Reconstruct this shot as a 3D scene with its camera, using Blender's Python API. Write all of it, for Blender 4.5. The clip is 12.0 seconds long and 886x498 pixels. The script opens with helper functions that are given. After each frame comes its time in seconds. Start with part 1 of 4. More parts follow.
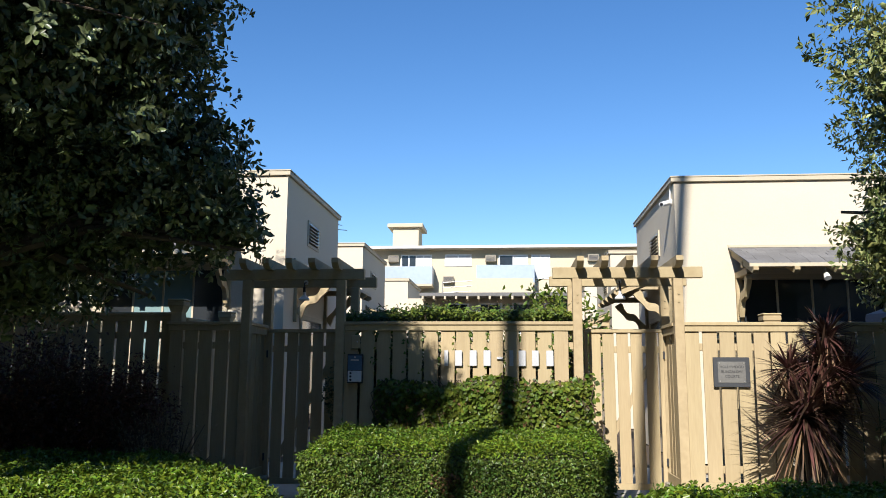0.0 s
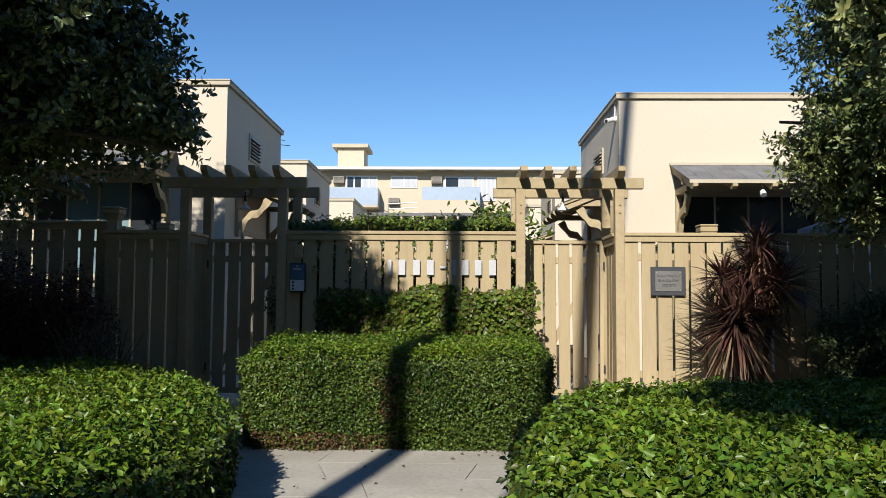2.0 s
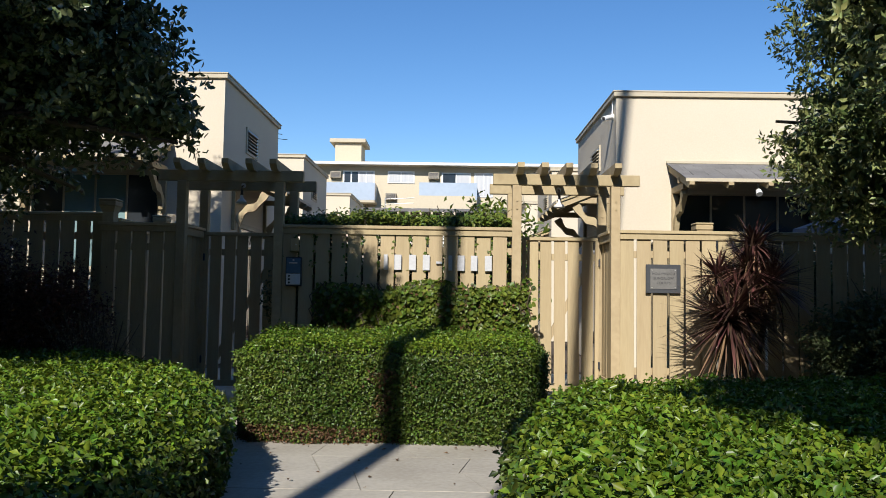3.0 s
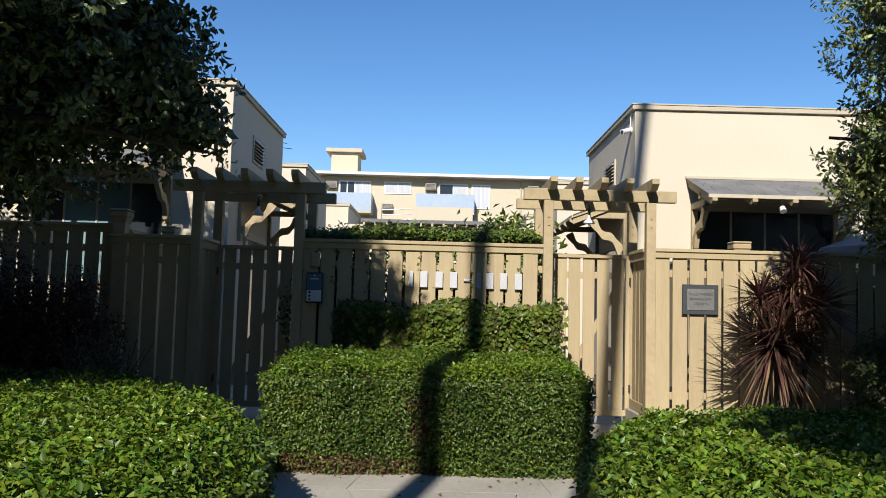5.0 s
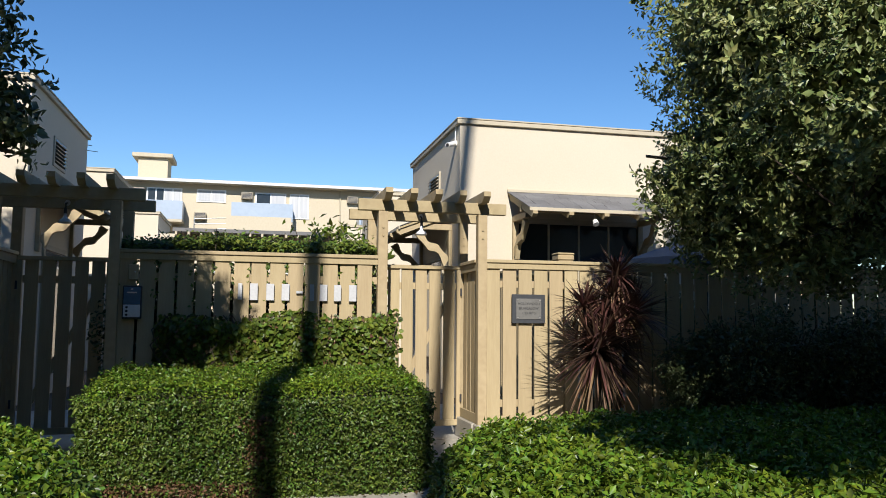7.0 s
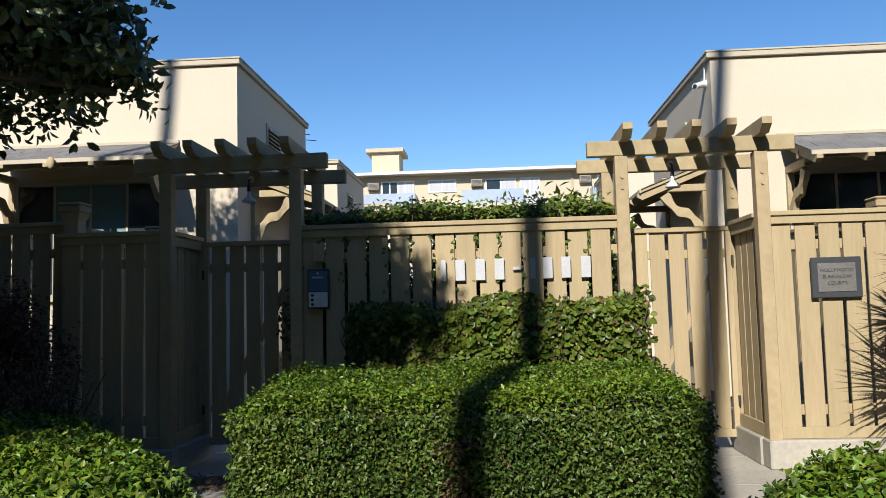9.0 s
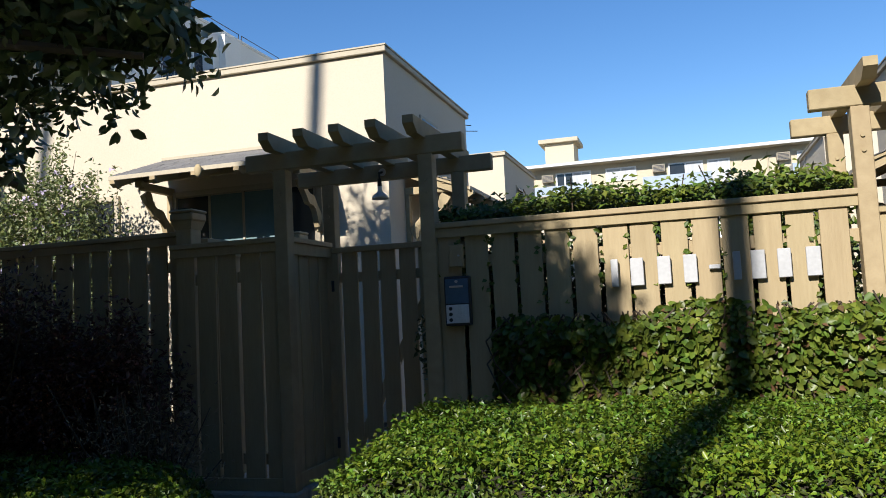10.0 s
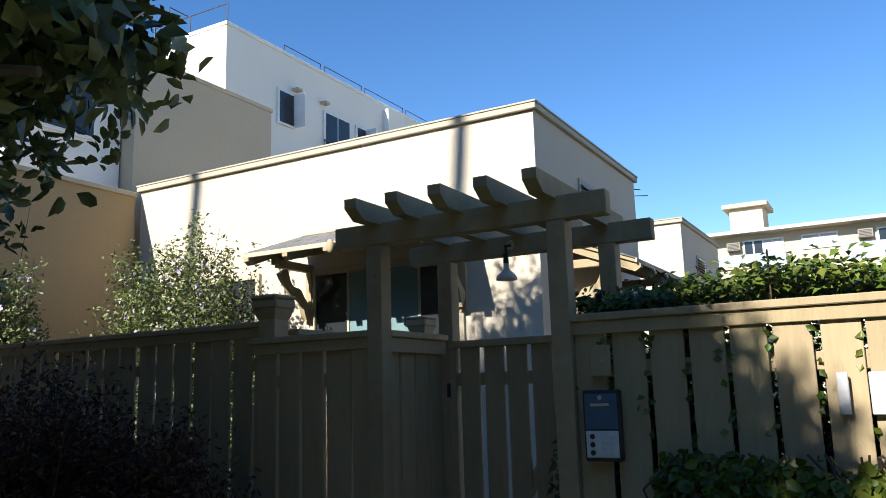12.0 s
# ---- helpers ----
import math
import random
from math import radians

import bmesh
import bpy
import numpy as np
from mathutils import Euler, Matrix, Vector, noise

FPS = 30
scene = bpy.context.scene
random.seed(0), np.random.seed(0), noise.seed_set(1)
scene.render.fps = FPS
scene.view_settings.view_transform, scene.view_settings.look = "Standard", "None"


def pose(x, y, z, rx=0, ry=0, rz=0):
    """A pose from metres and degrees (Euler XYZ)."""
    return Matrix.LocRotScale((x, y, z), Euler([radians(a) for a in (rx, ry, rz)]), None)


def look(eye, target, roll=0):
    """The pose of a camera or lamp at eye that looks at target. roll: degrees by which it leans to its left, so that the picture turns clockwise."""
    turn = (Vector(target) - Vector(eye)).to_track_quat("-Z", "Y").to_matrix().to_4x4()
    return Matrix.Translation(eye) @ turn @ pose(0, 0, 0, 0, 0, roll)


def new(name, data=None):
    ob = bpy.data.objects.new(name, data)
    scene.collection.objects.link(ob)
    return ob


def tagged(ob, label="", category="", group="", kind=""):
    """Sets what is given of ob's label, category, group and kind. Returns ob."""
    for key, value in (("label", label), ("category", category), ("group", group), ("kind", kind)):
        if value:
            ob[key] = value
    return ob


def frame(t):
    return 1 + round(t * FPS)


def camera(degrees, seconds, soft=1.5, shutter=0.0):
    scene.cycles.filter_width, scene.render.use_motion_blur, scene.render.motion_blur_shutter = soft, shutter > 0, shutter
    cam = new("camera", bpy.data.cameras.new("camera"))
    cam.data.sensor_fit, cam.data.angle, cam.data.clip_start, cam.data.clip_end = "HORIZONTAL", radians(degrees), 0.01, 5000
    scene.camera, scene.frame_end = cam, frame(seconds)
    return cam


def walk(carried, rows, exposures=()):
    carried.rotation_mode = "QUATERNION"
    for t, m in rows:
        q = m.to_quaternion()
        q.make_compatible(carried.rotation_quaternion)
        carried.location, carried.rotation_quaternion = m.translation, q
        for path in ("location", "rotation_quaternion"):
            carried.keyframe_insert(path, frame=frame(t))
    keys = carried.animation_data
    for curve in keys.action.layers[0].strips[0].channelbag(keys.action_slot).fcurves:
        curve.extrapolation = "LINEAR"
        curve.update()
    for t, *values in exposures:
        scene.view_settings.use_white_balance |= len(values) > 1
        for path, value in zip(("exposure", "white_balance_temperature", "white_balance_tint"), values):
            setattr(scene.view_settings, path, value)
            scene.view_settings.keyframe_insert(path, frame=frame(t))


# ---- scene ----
cam = camera(58.3, 12.0, 0.9)
PATH = [
    (0, (0.004, -0.389, 1.503), (-0.168, 1.579, 1.816), 0.3),
    (0.5, (0.024, -0.358, 1.395), (-0.031, 1.621, 1.675), -0.1),
    (1, (0.023, -0.334, 1.325), (-0.032, 1.661, 1.468), -0.0),
    (1.5, (0.027, -0.363, 1.316), (-0.024, 1.632, 1.447), 0.2),
    (2, (0.03, -0.312, 1.314), (-0.007, 1.683, 1.44), 0.3),
    (2.5, (0.044, -0.294, 1.314), (0.004, 1.702, 1.428), 0.5),
    (3, (0.035, -0.332, 1.306), (0.007, 1.664, 1.422), 0.9),
    (3.2, (0.02, -0.322, 1.311), (0.009, 1.675, 1.426), 0.8),
    (5, (-0.457, 0.098, 1.396), (-0.456, 2.092, 1.539), 1.5),
    (5.5, (-0.664, 0.117, 1.389), (-0.567, 2.11, 1.532), 1.7),
    (6, (-0.732, 0.086, 1.398), (-0.565, 2.074, 1.538), 1.3),
    (6.5, (-0.677, 0.091, 1.436), (-0.269, 2.041, 1.604), 0.8),
    (6.7, (-0.68, 0.135, 1.431), (-0.22, 2.074, 1.607), 0.5),
    (8.3, (-0.489, 1.376, 1.298), (-0.263, 3.356, 1.464), -0.9),
    (8.5, (-0.476, 1.631, 1.31), (-0.394, 3.623, 1.466), -0.8),
    (9, (-0.352, 2.423, 1.361), (-0.482, 4.413, 1.512), -1.5),
    (9.5, (-0.33, 3.204, 1.422), (-0.579, 5.183, 1.571), -3.3),
    (10, (-0.358, 3.957, 1.504), (-0.934, 5.866, 1.66), -2.9),
    (10.5, (-0.496, 4.626, 1.665), (-1.308, 6.443, 1.863), -2.8),
    (11, (-0.518, 5.122, 1.79), (-1.491, 6.831, 2.151), -2.2),
    (11.5, (-0.582, 5.441, 1.792), (-1.565, 7.145, 2.155), -1.8),
    (12, (-0.593, 5.529, 1.783), (-1.558, 7.246, 2.133), -1.7),
]
walk(cam, [(t, look(eye, target, roll)) for t, eye, target, roll in PATH],
     [(0.0, 0.72), (0.7, 0.51), (1.5, 0.44), (9.3, 0.47), (10.5, 0.74), (12.0, 0.98)])

# ---- light ----
SUN_SLOPE, SUN_UP = 0.215, 33.0      # the light travels +y, drifting to +x
world = bpy.data.worlds.new("sky")
scene.world = world
world.use_nodes = True
wn, wl = world.node_tree.nodes, world.node_tree.links
sky = wn.new("ShaderNodeTexSky")
sky.sky_type, sky.sun_disc = "NISHITA", False
sky.sun_elevation = radians(SUN_UP)
sky.sun_rotation = math.atan2(-SUN_SLOPE, -1.0)
sky.air_density, sky.dust_density, sky.ozone_density = 1.0, 0.0, 3.0
clear = wn.new("ShaderNodeHueSaturation")
clear.inputs["Hue"].default_value, clear.inputs["Saturation"].default_value = 0.506, 1.24
wl.new(sky.outputs[0], clear.inputs["Color"])
wl.new(clear.outputs[0], wn["Background"].inputs[0])
wn["Background"].inputs[1].default_value = 0.102
sun = new("sun", bpy.data.lights.new("sun", "SUN"))
sun.data.energy, sun.data.angle, sun.data.color = 5.0, radians(0.5), (1.0, 0.95, 0.89)
sun.matrix_world = look((0, 0, 0), (SUN_SLOPE, 1, -math.tan(radians(SUN_UP)) * math.hypot(1, SUN_SLOPE)))


# ---- materials ----
def mat(name, a, b, rough=0.7, grain=20.0, patch=1.2, bump=0.2, bump_scale=60.0, stretch=(1, 1, 1), metal=0.0,
        island=0.0, obj=0.0, through_light=0.0, spec=0.5, contrast=0.5):
    """Two colours mixed by a fine and a coarse noise in world metres, with relief; island and obj vary the brightness by piece."""
    m = bpy.data.materials.new(name)
    m.use_nodes = True
    n, l = m.node_tree.nodes, m.node_tree.links
    p = n["Principled BSDF"]
    geo = n.new("ShaderNodeNewGeometry")
    mp = n.new("ShaderNodeMapping")
    mp.inputs["Scale"].default_value = stretch
    l.new(geo.outputs["Position"], mp.inputs[0])
    def nz(scale, detail):
        t = n.new("ShaderNodeTexNoise")
        t.inputs["Scale"].default_value, t.inputs["Detail"].default_value = scale, detail
        l.new(mp.outputs[0], t.inputs["Vector"])
        return t.outputs["Fac"]
    def math_node(op, x, y):
        t = n.new("ShaderNodeMath")
        t.operation = op
        for k, v in enumerate((x, y)):
            if isinstance(v, (int, float)):
                t.inputs[k].default_value = v
            else:
                l.new(v, t.inputs[k])
        return t.outputs[0]
    f = math_node("ADD", math_node("MULTIPLY", nz(grain, 4), contrast), math_node("MULTIPLY", nz(patch, 3), 1 - contrast))
    ramp = n.new("ShaderNodeMapRange")
    ramp.inputs[1].default_value, ramp.inputs[2].default_value = 0.36, 0.64
    l.new(f, ramp.inputs[0])
    mix = n.new("ShaderNodeMix")
    mix.data_type = "RGBA"
    mix.inputs[6].default_value, mix.inputs[7].default_value = (*a, 1), (*b, 1)
    l.new(ramp.outputs[0], mix.inputs[0])
    col = mix.outputs[2]
    if island or obj:
        if island:
            r, amount = geo.outputs["Random Per Island"], island
        else:
            info = n.new("ShaderNodeObjectInfo")
            r, amount = info.outputs["Random"], obj
        hsv = n.new("ShaderNodeHueSaturation")
        l.new(math_node("ADD", 1 - amount / 2, math_node("MULTIPLY", r, amount)), hsv.inputs["Value"])
        l.new(math_node("ADD", 0.5 - amount * 0.03, math_node("MULTIPLY", math_node("FRACT", math_node("MULTIPLY", r, 7.3), 0), amount * 0.06)), hsv.inputs["Hue"])
        l.new(col, hsv.inputs["Color"])
        col = hsv.outputs[0]
    l.new(col, p.inputs["Base Color"])
    p.inputs["Roughness"].default_value, p.inputs["Metallic"].default_value = rough, metal
    p.inputs["Specular IOR Level"].default_value = spec
    if bump:
        bp = n.new("ShaderNodeBump")
        bp.inputs["Strength"].default_value, bp.inputs["Distance"].default_value = bump, 0.01
        l.new(nz(bump_scale, 5), bp.inputs["Height"])
        l.new(bp.outputs[0], p.inputs["Normal"])
    if through_light:
        tr = n.new("ShaderNodeBsdfTranslucent")
        l.new(col, tr.inputs[0])
        ms = n.new("ShaderNodeMixShader")
        ms.inputs[0].default_value = through_light
        l.new(p.outputs[0], ms.inputs[1])
        l.new(tr.outputs[0], ms.inputs[2])
        l.new(ms.outputs[0], n["Material Output"].inputs[0])
    return m


M_STUCCO = mat("stucco", (0.576, 0.511, 0.396), (0.533, 0.464, 0.349), 0.9, 35, 0.5, 0.35, 90)
M_STUCCO_WHITE = mat("white stucco", (0.79, 0.775, 0.73), (0.73, 0.715, 0.665), 0.9, 25, 0.4, 0.3, 60)
M_STUCCO_TAN = mat("tan stucco", (0.53, 0.455, 0.335), (0.45, 0.385, 0.28), 0.9, 25, 0.35, 0.3, 60)
M_STUCCO_OCHRE = mat("ochre stucco", (0.432, 0.317, 0.173), (0.374, 0.266, 0.137), 0.9, 25, 0.35, 0.3, 60)
M_STUCCO_BACK = mat("back stucco", (0.533, 0.468, 0.346), (0.482, 0.418, 0.302), 0.9, 10, 0.2, 0.1, 30)
M_TRIM = mat("trim", (0.475, 0.418, 0.302), (0.418, 0.36, 0.259), 0.7, 30, 1.5, 0.15, 60)
M_FENCE = mat("painted wood", (0.415, 0.332, 0.196), (0.362, 0.284, 0.163), 0.68, 9, 1.6, 0.22, 30, (6, 6, 0.6), obj=0.12, spec=0.22)
M_BEAM = mat("painted beam", (0.41, 0.328, 0.194), (0.335, 0.262, 0.15), 0.7, 14, 3, 0.15, 60, obj=0.12, spec=0.22)
M_CONCRETE = mat("concrete", (0.43, 0.40, 0.335), (0.31, 0.283, 0.23), 0.88, 24, 1.1, 0.35, 120, obj=0.1, contrast=0.4)
M_JOINT = mat("joint", (0.144, 0.122, 0.0936), (0.0936, 0.0792, 0.0612), 0.95, 40, 3, 0.4, 90)
M_SOIL = mat("soil", (0.0864, 0.0612, 0.0396), (0.0504, 0.036, 0.0252), 1.0, 30, 2, 0.6, 50)
M_DIRT = mat("dry dirt", (0.20, 0.145, 0.095), (0.12, 0.085, 0.055), 1.0, 25, 3, 0.7, 60)
M_SHINGLE = mat("shingle", (0.173, 0.169, 0.166), (0.122, 0.119, 0.115), 0.9, 40, 2, 0.4, 100, obj=0.25)
M_METAL = mat("brushed metal", (0.62, 0.61, 0.58), (0.5, 0.49, 0.47), 0.38, 60, 5, 0.05, 90, metal=0.9)
M_SILVER = mat("silver paint", (0.74, 0.74, 0.73), (0.64, 0.64, 0.63), 0.4, 40, 6, 0.05, 60)
M_DARKMETAL = mat("dark metal", (0.06, 0.06, 0.065), (0.04, 0.04, 0.045), 0.45, 40, 5, 0.05, 60, metal=0.5)
M_NUMBER = mat("satin metal", (0.50, 0.505, 0.51), (0.42, 0.425, 0.43), 0.45, 40, 6, 0.05, 60)
M_WHITE = mat("white plastic", (0.80, 0.80, 0.78), (0.72, 0.72, 0.70), 0.45, 30, 3, 0.05, 60)
M_BLUE = mat("blue plate", (0.072, 0.144, 0.23), (0.0504, 0.108, 0.18), 0.3, 20, 4, 0.0)
M_PLAQUE = mat("plaque plate", (0.151, 0.148, 0.137), (0.115, 0.112, 0.104), 0.5, 40, 5, 0.1, 80)
M_PLAQUE_FRAME = mat("plaque frame", (0.0396, 0.0432, 0.0504), (0.0288, 0.0324, 0.036), 0.55, 30, 4, 0.1, 60)
M_GLASS_DARK = mat("window glass", (0.02, 0.024, 0.028), (0.03, 0.034, 0.038), 0.05, 3, 0.5, 0.0)
M_CURTAIN = mat("curtain", (0.49, 0.497, 0.504), (0.396, 0.41, 0.432), 0.9, 3, 1, 0.2, 10, (8, 8, 0.3))
M_BLIND = mat("teal blind", (0.144, 0.238, 0.245), (0.115, 0.202, 0.209), 0.6, 8, 1, 0.1, 20)
M_BALCONY = mat("pale blue panel", (0.331, 0.396, 0.475), (0.288, 0.346, 0.418), 0.35, 4, 0.3, 0.03, 10)
M_AC = mat("air conditioner", (0.302, 0.266, 0.202), (0.245, 0.216, 0.158), 0.6, 20, 2, 0.1, 40)
M_SLATE = mat("grey canvas", (0.144, 0.166, 0.202), (0.115, 0.137, 0.166), 0.8, 20, 2, 0.1, 60)
# Two hedge leaf tones: the sides' shade is put into the darker colour.
M_HEDGE = mat("upper hedge leaf", (0.15, 0.215, 0.018), (0.055, 0.11, 0.011), 0.36, 30, 1.0, 0, island=1.0, through_light=0.2, spec=0.35)
M_HEDGE_SHADED = mat("darker hedge leaf", (0.098, 0.142, 0.02), (0.04, 0.075, 0.011), 0.42, 30, 1.4, 0, island=1.1, through_light=0.12, spec=0.35)
M_IVY = mat("ivy leaf", (0.14, 0.18, 0.024), (0.045, 0.085, 0.011), 0.42, 12, 1.5, 0, island=0.9, through_light=0.2, spec=0.4)
M_IVY_DRY = mat("dry leaf", (0.158, 0.0864, 0.036), (0.0936, 0.0432, 0.018), 0.7, 12, 1.5, 0, island=0.6, through_light=0.2)
M_TREE_DARK = mat("dark tree leaf", (0.165, 0.195, 0.085), (0.055, 0.08, 0.03), 0.34, 10, 0.8, 0, island=0.8, through_light=0.07, spec=0.4)
M_TREE_GREY = mat("grey tree leaf", (0.29, 0.315, 0.115), (0.085, 0.12, 0.035), 0.42, 10, 0.9, 0, island=1.0, through_light=0.12, spec=0.4)
M_SHRUB = mat("shrub leaf", (0.20, 0.23, 0.075), (0.075, 0.105, 0.03), 0.5, 10, 1, 0, island=0.9, through_light=0.14)
M_SHRUB_RED = mat("red shrub leaf", (0.13, 0.045, 0.03), (0.05, 0.028, 0.017), 0.5, 10, 1, 0, island=0.9, through_light=0.15)
M_PETAL = mat("lilac petal", (0.52, 0.43, 0.60), (0.62, 0.55, 0.68), 0.7, 10, 2, 0, through_light=0.3)
M_CORD = mat("cordyline leaf", (0.105, 0.05, 0.036), (0.036, 0.022, 0.017), 0.42, 6, 2, 0, island=1.0, through_light=0.06, spec=0.4)
M_CORD_DRY = mat("dry cordyline leaf", (0.187, 0.115, 0.0576), (0.115, 0.0648, 0.0324), 0.7, 6, 2, 0, island=0.6, through_light=0.1)
M_STRAW = mat("dry stalk", (0.30, 0.23, 0.15), (0.17, 0.125, 0.08), 0.8, 10, 2, 0, island=0.8, through_light=0.1)
M_BARK = mat("bark", (0.101, 0.072, 0.0504), (0.0576, 0.0432, 0.0288), 0.95, 12, 2, 0.7, 30, (1, 1, 0.3))
M_HEDGE_CORE = mat("hedge core", (0.036, 0.0288, 0.0158), (0.0158, 0.0144, 0.00792), 0.95, 25, 2, 0.5, 40)
M_ROAD = mat("asphalt", (0.0396, 0.0396, 0.0396), (0.0288, 0.0288, 0.0288), 0.9, 40, 1, 0.4, 120)


# ---- building helpers ----
G = -0.12                      # level of the ground
KEEP = {}


def box(bm, x0, x1, y0, y1, z0, z1, bevel=0.0, m=None):
    t = Matrix.LocRotScale(((x0 + x1) / 2, (y0 + y1) / 2, (z0 + z1) / 2), None, (x1 - x0, y1 - y0, z1 - z0))
    vs = bmesh.ops.create_cube(bm, size=1, matrix=m @ t if m else t)["verts"]
    if bevel:
        bmesh.ops.bevel(bm, geom=list({e for v in vs for e in v.link_edges}), offset=bevel, segments=1, affect="EDGES")
    return bm


def rod(bm, a, b, r0, r1=None, seg=8, caps=True):
    a, b = Vector(a), Vector(b)
    d = b - a
    t = Matrix.Translation((a + b) / 2) @ d.to_track_quat("Z", "Y").to_matrix().to_4x4()
    bmesh.ops.create_cone(bm, cap_ends=caps, segments=seg, radius1=r0, radius2=r0 if r1 is None else r1, depth=d.length, matrix=t)
    return bm


def outline(bm, pts, axis, lo, hi):
    """Extrudes a flat outline. axis x: pts are (y, z); axis y: (x, z); axis z: (x, y)."""
    def at(p, c):
        return {"x": (c, p[0], p[1]), "y": (p[0], c, p[1]), "z": (p[0], p[1], c)}[axis]
    a = [bm.verts.new(at(p, lo)) for p in pts]
    b = [bm.verts.new(at(p, hi)) for p in pts]
    bm.faces.new(a), bm.faces.new(b[::-1])
    for i in range(len(pts)):
        j = (i + 1) % len(pts)
        bm.faces.new((a[j], a[i], b[i], b[j]))
    return bm


def mesh_of(name, bm, material, smooth=False):
    bmesh.ops.recalc_face_normals(bm, faces=bm.faces)
    me = bpy.data.meshes.new(name)
    bm.to_mesh(me)
    bm.free()
    me.materials.append(material)
    if smooth:
        for p in me.polygons:
            p.use_smooth = True
    return me


def part(name, bm, material, parent=None, label="", at=None, smooth=False):
    me = bm if isinstance(bm, bpy.types.Mesh) else mesh_of(name, bm, material, smooth)
    ob = new(name, me)
    if parent:
        ob.parent = parent
    if at:
        ob.location = at
    return tagged(ob, label) if label else ob


def thing(name, at, label, category, group="", kind=""):
    ob = new(name)
    ob.location = at
    ob.empty_display_size = 0.1
    return tagged(ob, label, category, group, kind)


def bx(*a, **k):
    return box(bmesh.new(), *a, **k)


def structure(name, bm, material, label, category):
    return tagged(part(name, bm, material), label, category, kind="structure")


def leaves(name, pts, nrm, length, width, material, fold=0.25, droop=None, rounded=False):
    """One mesh of many folded leaves: pts and nrm are arrays; length is an array or a number."""
    n = len(pts)
    rng = np.random.default_rng(n + 7)
    nrm = nrm / np.maximum(np.linalg.norm(nrm, axis=1, keepdims=True), 1e-6)
    d = rng.normal(size=(n, 3)) if droop is None else droop
    d = d - nrm * np.sum(d * nrm, axis=1, keepdims=True)
    d /= np.maximum(np.linalg.norm(d, axis=1, keepdims=True), 1e-6)
    s = np.cross(nrm, d)
    ln = (np.ones(n) * length)[:, None]
    w = ln * width
    tip = pts + d * ln - nrm * ln * 0.12
    a, b = pts + d * ln * 0.32, pts + d * ln * 0.72 - nrm * ln * 0.04
    if rounded:
        ring = [pts, a + s * w * 0.5 + nrm * w * fold, b + s * w * 0.42 + nrm * w * fold * 0.8, tip,
                b - s * w * 0.42 + nrm * w * fold * 0.8, a - s * w * 0.5 + nrm * w * fold]
        tris = [0, 1, 3, 1, 2, 3, 0, 3, 5, 3, 4, 5]
    else:
        mid = pts + d * ln * 0.5
        ring = [pts, mid + s * w / 2 + nrm * w * fold, tip, mid - s * w / 2 + nrm * w * fold]
        tris = [0, 1, 2, 0, 2, 3]
    k, nt = len(ring), len(tris) // 3
    v = np.stack(ring, axis=1).reshape(-1, 3)
    f = (np.arange(n)[:, None] * k + np.array(tris)).reshape(-1)
    me = bpy.data.meshes.new(name)
    me.vertices.add(k * n)
    me.vertices.foreach_set("co", v.astype(np.float32).ravel())
    me.loops.add(3 * nt * n)
    me.loops.foreach_set("vertex_index", f.astype(np.int32))
    me.polygons.add(nt * n)
    me.polygons.foreach_set("loop_start", np.arange(0, 3 * nt * n, 3, dtype=np.int32))
    me.polygons.foreach_set("loop_total", np.full(nt * n, 3, dtype=np.int32))
    me.update(calc_edges=True)
    me.materials.append(material)
    return me


def smooth_noise(p, scale, seed=0.0):
    """A cheap smooth noise of points, about -1 to 1."""
    x, y, z = (p * scale + seed).T
    return (np.sin(x * 1.3 + 1.7 * np.sin(y * 0.9 + seed)) + np.sin(y * 1.7 + 1.3 * np.sin(z * 1.1)) + np.sin(z * 1.5 + 1.9 * np.sin(x * 0.7))) / 3


# ---- ground ----
structure("ground", bx(-150, 150, -60, 160, G - 0.5, G - 0.03), M_SOIL, "bare brown earth under the hedges and houses", "ground")
structure("street", bx(-150, 150, -16, -4.5, G - 0.2, G - 0.026), M_ROAD, "grey asphalt street behind the pavement", "road")
# ---- fence, gates and pergolas ----
FY, GY, TOP = 9.75, 10.62, 2.175       # fence face, gate face, top of the cap
PITCH, BOARD = 0.2055, 0.177


def board_mesh(w, h, t=0.022):
    key = (round(w, 3), round(h, 2))
    if key not in KEEP:
        KEEP[key] = mesh_of("board", bx(-w / 2, w / 2, 0, t, 0, h, 0.003), M_FENCE)
    return KEEP[key]


